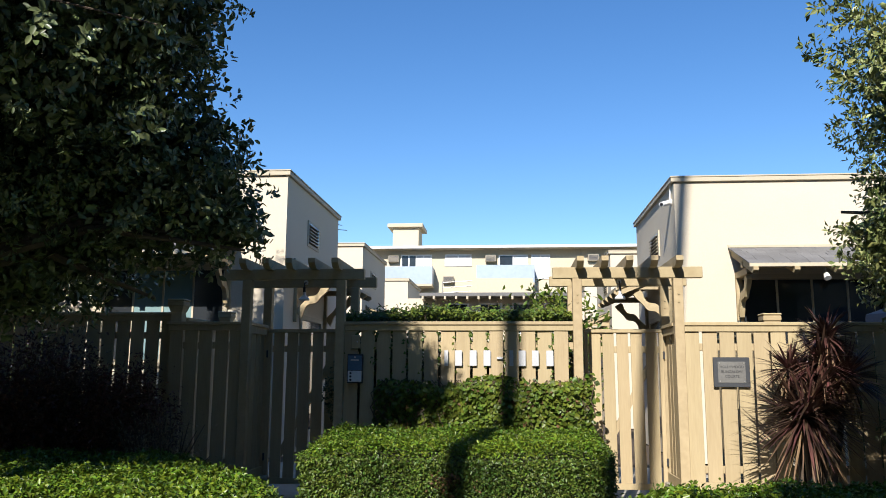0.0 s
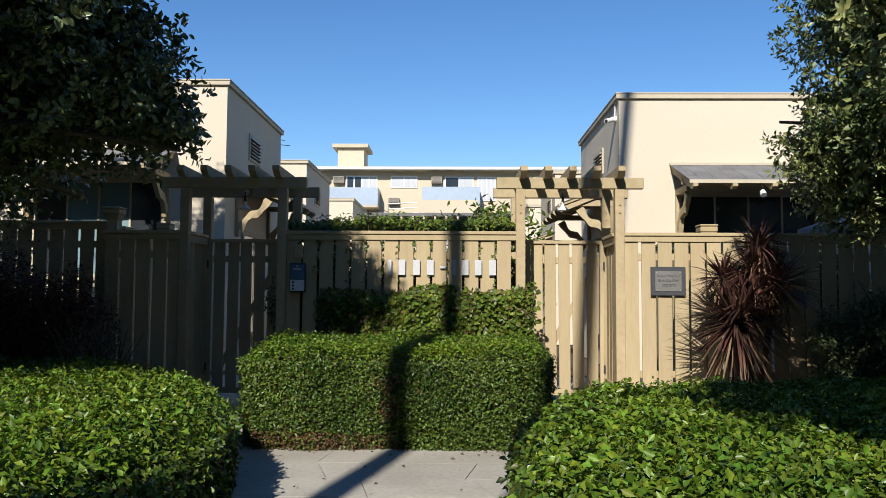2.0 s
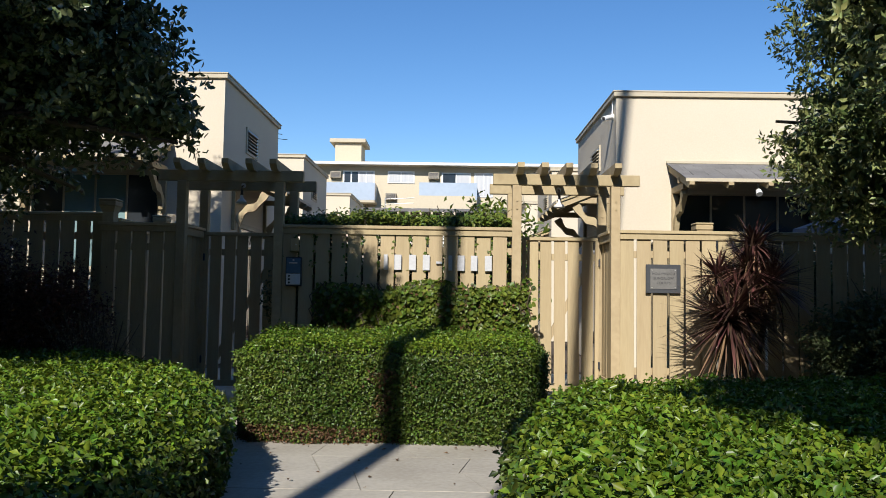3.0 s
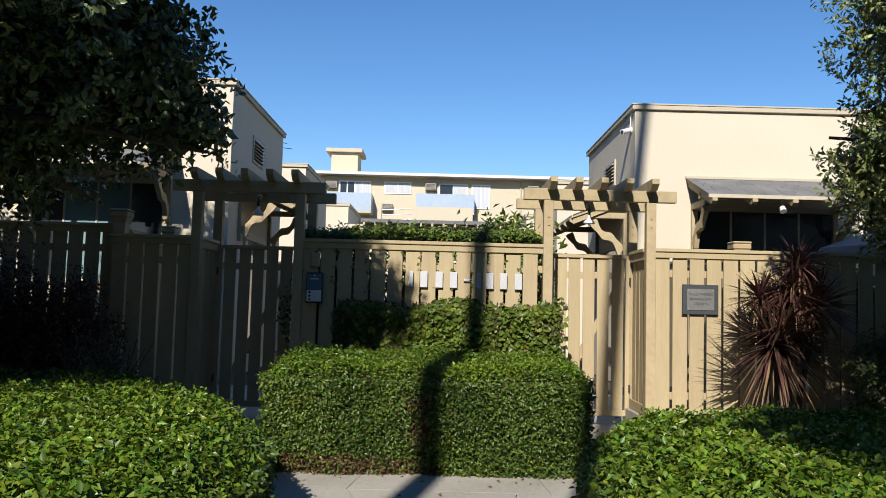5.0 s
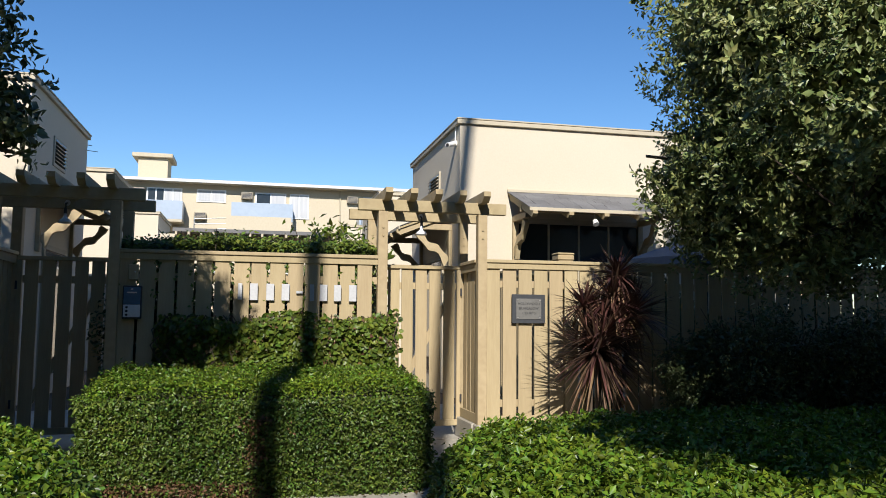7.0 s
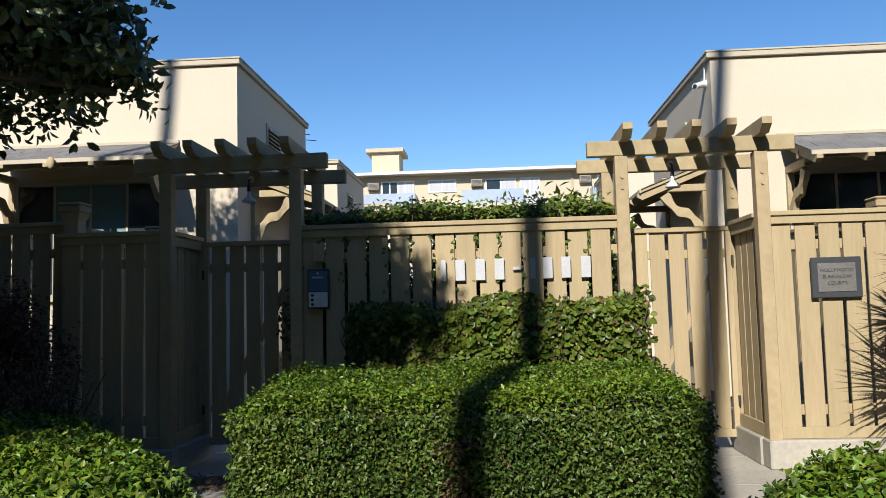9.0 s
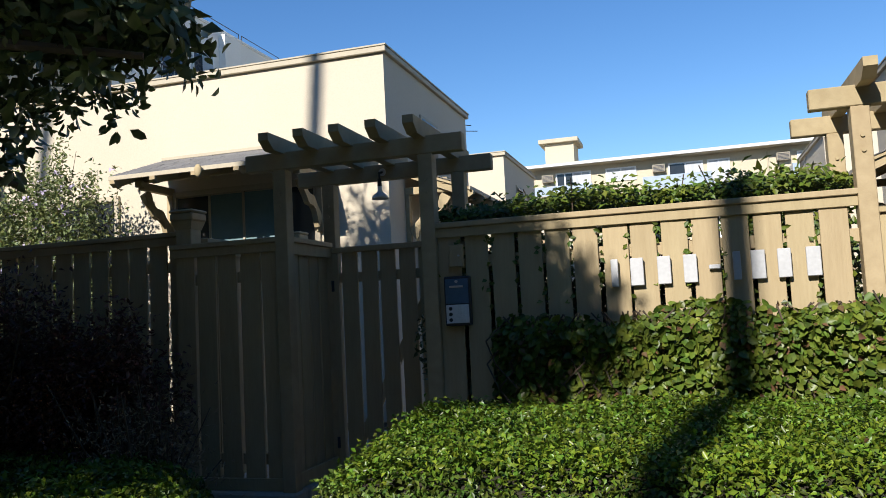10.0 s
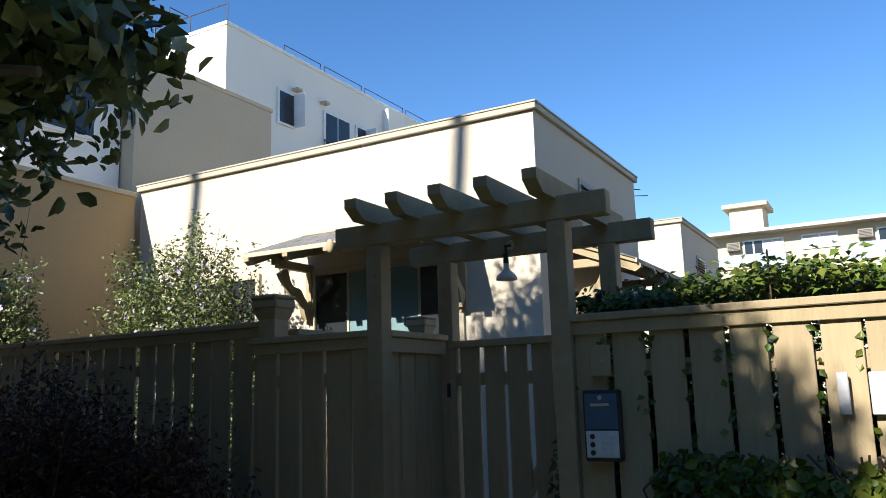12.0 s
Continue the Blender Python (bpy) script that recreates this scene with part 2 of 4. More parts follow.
def fence(x0, x1, y, z0, top, label, first=0.0, pitch=PITCH, w=BOARD, cap=True, seed=1):
    """A straight run along x of upright boards under a trim board and a cap, on two rails."""
    rnd = random.Random(seed)
    f = thing("fence", (x0, y, z0), label, "fence", kind="")
    lx = x1 - x0
    n = int((lx - first) / pitch + 0.3)
    for i in range(n):
        xx = first + pitch * (i + 0.5)
        b = part("board", board_mesh(w, top - z0 - 0.09), M_FENCE, f, at=(xx + rnd.uniform(-0.004, 0.004), rnd.uniform(0, 0.006), 0.03 + rnd.uniform(-0.01, 0.01)))
        b.rotation_euler = (rnd.uniform(-0.004, 0.004), rnd.uniform(-0.004, 0.004), rnd.uniform(-0.02, 0.02))
    h = top - z0
    part("rail", bx(0, lx, 0.030, 0.068, h - 0.35, h - 0.26, 0.004), M_FENCE, f)
    part("rail", bx(0, lx, 0.030, 0.068, 0.2, 0.29, 0.004), M_FENCE, f)
    part("trim_board", bx(0, lx, -0.024, -0.002, h - 0.115, h - 0.044, 0.003), M_FENCE, f)
    if cap:
        part("cap", bx(-0.02, lx + 0.02, -0.045, 0.095, h - 0.042, h, 0.005), M_FENCE, f)
    part("bottom_board", bx(0, lx, -0.024, -0.002, 0.0, 0.1, 0.003), M_FENCE, f)
    return f


def side_fence(x, y0, y1, z0, top, label, face=-1):
    f = thing("side_fence", (x, y0, z0), label, "fence")
    l, h = y1 - y0, top - z0
    n = max(1, round(l / 0.2))
    step = l / n
    for i in range(n):
        b = part("board", board_mesh(step - 0.025, h - 0.09), M_FENCE, f, at=(0, step * (i + 0.5), 0.03))
        b.rotation_euler = (0, 0, radians(90) * face)
    part("cap", bx(-0.06, 0.06, 0.0, l, h - 0.042, h, 0.005), M_FENCE, f)
    part("trim_board", bx(face * 0.026 - 0.011, face * 0.026 + 0.011, 0.0, l, h - 0.14, h - 0.044, 0.003), M_FENCE, f)
    part("bottom_board", bx(face * 0.026 - 0.011, face * 0.026 + 0.011, 0.0, l, 0, 0.12, 0.003), M_FENCE, f)
    return f


fence(-2.17, 0.81, FY, G + 0.05, TOP, "tan painted board fence panel carrying the house number", 0.01, seed=3)
fence(2.13, 9.5, FY, 0.14, TOP - 0.01, "tan painted board fence on a concrete kerb beside the gate", 0.0, seed=4)
fence(-4.50, -3.50, FY, 0.14, TOP, "tan painted board fence bay beside the shaded gate", 0.0, seed=5)
fence(-11.5, -4.52, FY + 0.2, G - 0.02, TOP + 0.14, "tan painted board fence in the shade of the tree", 0.0, seed=6)
side_fence(2.06, FY + 0.07, GY - 0.05, 0.14, TOP - 0.01, "short tan return fence between post and gate", -1)
side_fence(-3.46, FY + 0.07, GY - 0.05, 0.14, TOP, "short tan return fence between post and shaded gate", 1)
side_fence(-4.42, FY + 0.30, FY + 2.4, 0.1, TOP + 0.08, "tan side fence running back to the house", 1)
side_fence(3.22, FY + 0.32, FY + 3.2, 0.1, TOP + 0.02, "tan side fence running back to the house", -1)


def capped_post(x, y, top, label):
    p = thing("fence_post", (x, y, G), label, "post", "capped fence posts")
    h = top - G
    part("shaft", bx(-0.075, 0.075, -0.075, 0.075, 0, h - 0.12, 0.006), M_BEAM, p)
    bm = bmesh.new()
    box(bm, -0.078, 0.078, -0.078, 0.078, h - 0.17, h - 0.10)
    for v in bm.verts:
        if v.co.z > h - 0.12:
            v.co.x, v.co.y = v.co.x * 1.3, v.co.y * 1.3
    part("neck", bm, M_BEAM, p)
    part("post_cap", bx(-0.112, 0.112, -0.112, 0.112, h - 0.098, h - 0.03, 0.012), M_BEAM, p)
    part("top_block", bx(-0.118, 0.118, -0.118, 0.118, h - 0.028, h, 0.012), M_BEAM, p)


for x, y, top in ((-4.42, FY + 0.1, 2.48), (-4.64, FY + 2.5, 2.50), (3.25, FY + 0.24, 2.29)):
    capped_post(x, y, top, "tan wooden fence post with a stepped cap")

# kerbs under the fences
structure("kerb_right", bx(2.0, 9.6, FY - 0.10, FY + 0.12, G, 0.138, 0.015), M_CONCRETE, "rough concrete kerb under the fence", "kerb")
structure("kerb_right_return", bx(1.985, 2.16, FY + 0.122, GY + 0.1, G, 0.136, 0.012), M_CONCRETE, "rough concrete kerb under the return fence", "kerb")
structure("kerb_left", bx(-4.62, -3.37, FY - 0.10, FY + 0.12, G, 0.138, 0.015), M_CONCRETE, "rough concrete kerb under the fence", "kerb")
structure("kerb_left_return", bx(-3.54, -3.36, FY + 0.122, GY + 0.1, G, 0.136, 0.012), M_CONCRETE, "rough concrete kerb under the return fence", "kerb")


def gate(x0, x1, label, hinge):
    g = thing("gate", (x0, GY, G), label, "gate", "gates in the fence")
    w, h = x1 - x0, 2.13 - G
    n = 5
    step = (w - 0.12) / n
    rnd = random.Random(int(x0 * 10))
    for i in range(n):
        b = part("board", board_mesh(step - 0.035, h - 0.25), M_FENCE, g, at=(0.06 + step * (i + 0.5), rnd.uniform(0, 0.004), 0.2))
        b.rotation_euler = (0, rnd.uniform(-0.006, 0.006), rnd.uniform(-0.02, 0.02))
    part("top_rail", bx(0, w, -0.03, 0.05, h - 0.05, h, 0.004), M_FENCE, g)
    part("bottom_rail", bx(0, w, -0.026, -0.002, 0.14, 0.22, 0.004), M_FENCE, g)
    part("back_rail", bx(0, w, 0.03, 0.07, h - 0.32, h - 0.23, 0.004), M_FENCE, g)
    part("brace", outline(bmesh.new(), [(0.06, 0.35), (0.15, 0.35), (w - 0.06, h - 0.34), (w - 0.15, h - 0.34)], "y", 0.032, 0.066), M_FENCE, g)
    for xx in (0, w - 0.055):
        part("stile", bx(xx, xx + 0.055, -0.026, 0.028, 0.2205, h - 0.052, 0.004), M_FENCE, g)
    for zz in (0.45, h - 0.4):
        hx = 0.0 if hinge < 0 else w
        part("hinge", bx(hx - 0.012, hx + 0.012, -0.045, -0.028, zz, zz + 0.1, 0.003), M_DARKMETAL, g)


gate(0.97, 2.03, "closed tan board gate under a wooden pergola", 1)
gate(-3.42, -2.37, "closed tan board gate in the shade under a pergola", -1)


def pergola(cx, label):
    p = thing("pergola", (cx, FY, G), label, "pergola", "pergolas over the gates")
    ztop = 2.86 - G
    for sx in (-0.625, 0.625):
        for y, foot in ((0.01, 0.0), (0.93, 0.0)):
            post = part("post", bx(sx - 0.058, sx + 0.058, y - 0.058, y + 0.058, foot, ztop - (0.142 if y < 0.5 else 0.142), 0.005), M_BEAM, p)
            for zz in (2.42, 2.52):
                part("bolt", rod(bmesh.new(), (sx, y - 0.057, zz - G), (sx, y - 0.07, zz - G), 0.014), M_BEAM, post)
    for y in (-0.005, 0.93):
        part("beam", bx(-0.93, 0.93, y - 0.045, y + 0.045, ztop - 0.14, ztop, 0.006), M_BEAM, p)
    prof = [(-0.33, ztop + 0.105), (1.25, ztop + 0.105), (1.25, ztop + 0.06), (1.16, ztop - 0.02), (-0.24, ztop - 0.02), (-0.33, ztop + 0.045)]
    for i in range(5):
        x = -0.60 + 0.30 * i
        part("rafter", outline(bmesh.new(), prof, "x", x - 0.043, x + 0.043), M_BEAM, p)
    return p


pergola(1.45, "sunlit tan timber pergola over the gate")
pergola(-2.83, "shaded tan timber pergola over the gate")


def pendant(x, y, z, label):
    l = thing("pendant_lamp", (x, y, z), label, "lamp")
    l.scale = (0.67, 0.67, 0.72)
    bm = bmesh.new()
    prof = [(0.028, 0.17), (0.03, 0.11), (0.045, 0.085), (0.085, 0.055), (0.108, 0.03), (0.112, 0.0), (0.104, 0.002), (0.08, 0.045), (0.03, 0.08)]
    rings = [[bm.verts.new((r * math.cos(a), r * math.sin(a), h)) for a in np.linspace(0, 2 * math.pi, 20, endpoint=False)] for r, h in prof]
    for a, b in zip(rings, rings[1:]):
        for i in range(20):
            bm.faces.new((a[i], a[(i + 1) % 20], b[(i + 1) % 20], b[i]))
    part("shade", bm, M_SILVER, l, smooth=True)
    part("socket", rod(bmesh.new(), (0, 0, 0.16), (0, 0, 0.26), 0.03, 0.026, 12), M_DARKMETAL, l)
    part("bulb", rod(bmesh.new(), (0, 0, 0.02), (0, 0, 0.09), 0.03, 0.02, 12), M_WHITE, l)
    part("stem", rod(bmesh.new(), (0, 0, 0.26), (0, 0.01, 0.33), 0.014), M_DARKMETAL, l)
    part("arm", rod(bmesh.new(), (0, 0.0, 0.33), (0, 0.135, 0.36), 0.014), M_DARKMETAL, l)
    part("mount", rod(bmesh.new(), (0, 0.115, 0.355), (0, 0.134, 0.36), 0.05, 0.05, 12), M_SILVER, l)


pendant(1.47, FY + 0.80, 2.53, "silver barn-style pendant lamp under the pergola")
pendant(-2.91, FY + 0.80, 2.53, "grey barn-style pendant lamp under the pergola")

# ---- houses ----


def house(name, x0, x1, y0, y1, top, inner, label, vents=()):
    """A flat-roofed stucco bungalow; inner is the court side (-1: its low-x wall, 1: its high-x wall)."""
    h = thing(name, ((x0 + x1) / 2, (y0 + y1) / 2, G), label, "house", "bungalows round the court")
    o = Vector(h.location)
    bm = bmesh.new()
    box(bm, x0 - o.x, x1 - o.x, y0 - o.y, y1 - o.y, 0, top - G - 0.12)
    part("wall", bm, M_STUCCO, h)
    e = 0.06
    part("roof_edge", bx(x0 - o.x - e, x1 - o.x + e, y0 - o.y - e, y1 - o.y + e, top - G - 0.118, top - G - 0.03, 0.008), M_TRIM, h, "cream painted parapet cap")
    part("roof_flashing", bx(x0 - o.x - e - 0.012, x1 - o.x + e + 0.012, y0 - o.y - e - 0.012, y1 - o.y + e + 0.012, top - G - 0.028, top - G, 0.004), M_TRIM, h)
    xf = x1 if inner > 0 else x0
    for ya, za, yb, zb in vents:
        v = part("vent", bx(-0.03, 0.03, 0, yb - ya, 0, zb - za, 0.004), M_TRIM, h, "louvred vent with dark slats")
        v.location = (xf - o.x, ya - o.y, za - G)
        part("opening", bx(0.031 if inner > 0 else -0.034, 0.034 if inner > 0 else -0.031, 0.06, yb - ya - 0.06, 0.06, zb - za - 0.06), M_GLASS_DARK, v)
        n = 6
        for i in range(n):
            zz = 0.07 + (zb - za - 0.14) * (i + 0.5) / n
            s = part("slat", bx(-0.03, 0.03, 0.062, yb - ya - 0.062, -0.008, 0.008), M_TRIM, v, at=(inner * 0.05, 0, zz))
            s.rotation_euler = (0, inner * 0.6, 0)
    return h


house_left = house("bungalow", -12.46, -4.59, 15.28, 20.1, 5.68, 1, "cream stucco flat-roofed bungalow with a shingled awning", [(16.95, 4.36, 17.95, 4.95)])
house_right = house("bungalow", 3.21, 11.5, 15.28, 20.1, 5.41, -1, "cream stucco flat-roofed bungalow with a shingled awning", [(16.95, 4.07, 17.95, 4.64)])
house("bungalow", -12.4, -4.8, 24.75, 29.3, 5.73, 1, "cream stucco bungalow farther down the court", [(26.2, 4.45, 27.2, 5.0)])
house("bungalow", 3.17, 11.4, 25.3, 29.6, 5.5, -1, "cream stucco bungalow farther down the court", [(26.2, 4.2, 27.2, 4.75)])
house("bungalow", -12.3, -4.59, 34.4, 39.0, 5.73, 1, "cream stucco bungalow at the end of the court")
house("bungalow", 3.17, 11.3, 34.6, 39.2, 5.5, -1, "cream stucco bungalow at the end of the court")


def awning(x0, x1, y, z_wall, z_front, depth, label, rows=7, lift=0.0):
    """A shingled awning on a wall at y, falling towards the street, on curved brackets."""
    a = thing("awning", ((x0 + x1) / 2, y, z_wall), label, "awning")
    o = Vector(a.location)
    run, fall = depth, z_wall - z_front
    slope = math.atan2(fall, run)
    hx = (x1 - x0) / 2
    deck = outline(bmesh.new(), [(0, -0.05), (0, -0.09), (-run, -fall - 0.09), (-run, -fall - 0.05)], "x", -hx, hx)
    part("deck", deck, M_BEAM, a)
    length = math.hypot(run, fall)
    rnd = random.Random(7)
    for r in range(rows):
        x = -hx - 0.02 - rnd.uniform(0, 0.2)
        while x < hx:
            w = rnd.uniform(0.26, 0.34)
            xa, xb = max(x, -hx - 0.02), min(x + w, hx + 0.02)
            if xb - xa > 0.03:
                d = length * (rows - r - 0.5) / rows
                key = ("shingle", round(xb - xa, 2), round(length / rows, 2))
                if key not in KEEP:
                    ww, ll = key[1] - 0.006, key[2] * 1.25
                    KEEP[key] = mesh_of("shingle", bx(-ww / 2, ww / 2, -ll / 2, ll / 2, 0, 0.012), M_SHINGLE)
                s = part("shingle", KEEP[key], M_SHINGLE, a, at=((xa + xb) / 2, -d * math.cos(slope), -d * math.sin(slope) - 0.044 + 0.006 + rnd.uniform(0, 0.004)))
                s.rotation_euler = (slope + 0.035, 0, 0)
            x += w
    part("fascia", bx(-hx - 0.02, hx + 0.02, -run - 0.03, -run - 0.002, -fall - 0.10, -fall - 0.035, 0.004), M_TRIM, a)
    part("flashing", bx(-hx - 0.02, hx + 0.02, -0.05, -0.002, -0.035, 0.02, 0.004), M_TRIM, a)
    n = 5
    for i in range(n):
        x = -hx + 0.08 + (2 * hx - 0.16) * i / (n - 1)
        part("rafter_tail", outline(bmesh.new(), [(0, -0.092), (0, -0.19), (-run + 0.02, -fall - 0.21), (-run - 0.06, -fall - 0.16), (-run - 0.06, -fall - 0.105), (-run, -fall - 0.092)], "x", x - 0.045, x + 0.045), M_BEAM, a)
    for sx in (-hx + 0.14, hx - 0.14):
        br = part("bracket", bx(sx - 0.055, sx + 0.055, -0.80, -0.003, -0.64 + lift, -0.52 + lift, 0.008), M_BEAM, a)
        part("bracket_nose", bx(sx - 0.07, sx + 0.07, -0.86, -0.802, -0.60 + lift, -0.50 + lift, 0.008), M_BEAM, br)
        part("bracket_foot", bx(sx - 0.055, sx + 0.055, -0.075, -0.004, -1.45 + lift, -0.642 + lift, 0.006), M_BEAM, br)
        out, inn = [], []
        for k in range(13):
            t = k / 12
            y_, z_ = -0.70 + 0.60 * t, lift - 0.66 - 0.66 * t - 0.075 * math.sin(t * math.pi * 2)
            thick = 0.075 + 0.025 * math.cos(t * math.pi * 4)
            out.append((y_ - thick * 0.7, z_ - thick * 0.7))
            inn.append((min(y_ + thick * 0.7, -0.077), min(z_ + thick * 0.7, lift - 0.645)))
        part("bracket_brace", outline(bmesh.new(), out + inn[::-1], "x", sx - 0.045, sx + 0.045), M_BEAM, br)
    part("beam", bx(-hx + 0.02, hx - 0.02, -0.745, -0.66, -0.518 + lift, -0.40 + lift * 0.9, 0.005), M_BEAM, a)
    return a


awning(4.21, 7.2, 15.28, 4.0, 3.52, 1.33, "grey shingled awning on tan wooden brackets over the windows")
awning(-8.6, -5.6, 15.28, 4.29, 3.83, 1.33, "grey shingled awning on tan wooden brackets over the windows")


def side_awning(x, inner, y0, y1, z, label):
    a = awning(-(y1 - y0) / 2, (y1 - y0) / 2, 0, z, z - 0.42, 1.1, label, 6, 0.14)
    a.matrix_basis = pose(x, (y0 + y1) / 2, z, 0, 0, 90 if inner > 0 else -90)
    return a


side_awning(-4.59, 1, 15.9, 18.9, 3.9, "grey shingled porch awning on curved brackets")
side_awning(3.21, -1, 15.75, 18.9, 3.72, "grey shingled porch awning on curved brackets")
side_awning(-4.8, 1, 25.4, 28.4, 3.75, "grey shingled porch awning farther down the court")
side_awning(3.17, -1, 25.9, 28.9, 3.6, "grey shingled porch awning farther down the court")


def window(x0, x1, z0, z1, y, label, panes=2, fill=None, name="window"):
    """A framed window set on a wall that faces the street."""
    w = thing(name, ((x0 + x1) / 2, y, z0), label, "window")
    hx, h = (x1 - x0) / 2, z1 - z0
    for a, b, c, d in ((-hx, -hx + 0.09, 0, h), (hx - 0.09, hx, 0, h), (-hx + 0.0905, hx - 0.0905, h - 0.09, h), (-hx + 0.0905, hx - 0.0905, 0, 0.06)):
        part("frame", bx(a, b, -0.05, -0.002, c, d, 0.004), M_TRIM, w)
    part("sill", bx(-hx - 0.05, hx + 0.05, -0.09, -0.003, -0.05, -0.002, 0.005), M_TRIM, w)
    step = (2 * hx - 0.18) / panes
    for i in range(panes):
        a = -hx + 0.09 + step * i
        p = part("pane", bx(a + 0.02, a + step - 0.02, -0.022, -0.016, 0.08, h - 0.11), (fill or [M_GLASS_DARK])[i % len(fill or [1])], w)
        if i:
            part("mullion", bx(a - 0.02, a + 0.02, -0.04, -0.004, 0.061, h - 0.091, 0.003), M_TRIM, w)
    return w


window(-8.45, -5.75, 1.7, 3.7, 15.28, "wide shaded window with teal blinds under the awning", 4, [M_GLASS_DARK, M_BLIND, M_BLIND, M_GLASS_DARK])
window(-10.9, -9.5, 2.3, 3.75, 15.28, "cream framed window behind the flowering shrub", 2, [M_GLASS_DARK])
window(4.32, 7.1, 1.7, 3.45, 15.28, "wide dark shaded window under the awning", 4, [M_GLASS_DARK])


# ---- apartment block at the end of the court ----
def back_block():
    y = 48.0
    b = thing("apartment_block", (0, y, G), "long cream three-storey apartment block with flat roof", "building")
    part("wall", bx(-13, 24, 0, 9, 0, 9.1 - G), M_STUCCO_BACK, b)
    part("roof", bx(-13.6, 24.6, -0.7, 9.6, 9.1 - G, 9.318 - G, 0.02), M_TRIM, b, "thin flat roof with a pale edge")
    part("gutter", bx(-13.6, 24.6, -0.82, -0.702, 9.12 - G, 9.27 - G, 0.02), M_WHITE, b)
    ch = part("roof_tower", bx(-7.4, -5.78, 0.2, 2.2, 9.32 - G, 10.6 - G), M_STUCCO_BACK, b)
    part("tower_cap", bx(-7.72, -5.5, -0.05, 2.5, 10.602 - G, 10.84 - G, 0.02), M_TRIM, ch)
    part("down_pipe", rod(bmesh.new(), (4.2, -0.06, 3), (4.2, -0.06, 9.1 - G), 0.05), M_TRIM, b)

    def win(x0, x1, z0, z1, mats):
        w = part("window", bx(x0, x1, -0.06, -0.002, z0 - G, z1 - G, 0.01), M_WHITE, b)
        s = (x1 - x0 - 0.1) / len(mats)
        for i, m in enumerate(mats):
            part("pane", bx(x0 + 0.05 + s * i + 0.04, x0 + 0.05 + s * (i + 1) - 0.04, -0.075, -0.062, z0 - G + 0.08, z1 - G - 0.08), m, w)

    def ac(x, z):
        u = part("air_conditioner", bx(x, x + 0.66, -0.3, -0.003, z - G, z + 0.42 - G, 0.02), M_AC, b)
        for k in range(5):
            part("grille_bar", bx(x + 0.05, x + 0.61, -0.312, -0.3005, z - G + 0.05 + 0.07 * k, z - G + 0.085 + 0.07 * k), M_DARKMETAL, u)

    def balcony(x0, x1, z0, z1, m=M_BALCONY):
        p = part("balcony", bx(x0, x1, -1.3, -0.003, z0 - G - 0.15, z0 - G, 0.01), M_TRIM, b)
        part("front_panel", bx(x0, x1, -1.3, -1.25, z0 - G + 0.002, z1 - G), m, p)
        part("side_panel", bx(x1 - 0.05, x1, -1.248, -0.01, z0 - G + 0.002, z1 - G), m, p)
        part("side_panel", bx(x0, x0 + 0.05, -1.248, -0.01, z0 - G + 0.002, z1 - G), m, p)

    win(-6.85, -4.9, 7.4, 8.85, [M_GLASS_DARK, M_GLASS_DARK, M_CURTAIN, M_CURTAIN])
    win(-4.1, -2.45, 8.1, 8.85, [M_CURTAIN, M_CURTAIN])
    win(-0.8, 1.0, 7.2, 8.8, [M_GLASS_DARK, M_CURTAIN])
    win(1.2, 2.35, 7.3, 8.8, [M_CURTAIN, M_CURTAIN])
    win(5.6, 7.0, 7.3, 8.8, [M_CURTAIN, M_GLASS_DARK])
    win(8.0, 9.6, 8.1, 8.85, [M_CURTAIN, M_CURTAIN])
    win(12.0, 14.0, 7.4, 8.85, [M_GLASS_DARK, M_CURTAIN])
    for x, z in ((-7.6, 8.35), (-1.6, 8.35), (-4.2, 7.05), (4.6, 8.35), (10.4, 8.3)):
        ac(x, z)
    balcony(-8.6, -4.75, 6.9, 7.95)
    balcony(-2.1, 1.35, 6.95, 8.0)
    balcony(5.2, 8.6, 6.95, 8.0)
    low = part("stair_wall", bx(-2.3, 1.2, -3.0, -1.6, 0, 7.0 - G), M_STUCCO_BACK, b)
    for zz in (6.9, 6.6, 6.3):
        part("stair_rail", rod(bmesh.new(), (-4.0, -2.6, zz - G - 0.1), (-2.3, -2.6, zz - G), 0.025), M_METAL, low)
    part("stair_post", rod(bmesh.new(), (-4.0, -2.6, 4), (-4.0, -2.6, 6.9 - G), 0.03), M_METAL, low)


back_block()


def low_carport():
    c = thing("rear_bungalow", (-0.2, 33, G), "low cream building with a dark-edged flat roof across the court", "house")
    part("wall", bx(-4.2, 3.2, 0, 4, 0, 4.7 - G), M_STUCCO, c)
    part("roof", bx(-3.6, 2.6, -0.9, 4.2, 4.702 - G, 4.85 - G, 0.01), M_SHINGLE, c)
    for i in range(14):
        part("rafter_tail", bx(-3.5 + 0.46 * i, -3.42 + 0.46 * i, -1.0, -0.02, 4.58 - G, 4.70 - G), M_TRIM, c)
    for x0 in (-2.6, -1.2, 0.2, 1.5):
        w = part("window", bx(x0, x0 + 1.0, -0.05, -0.002, 3.2 - G, 4.5 - G), M_WHITE, c)
        part("pane", bx(x0 + 0.08, x0 + 0.92, -0.06, -0.052, 3.28 - G, 4.42 - G), M_GLASS_DARK, w)


low_carport()


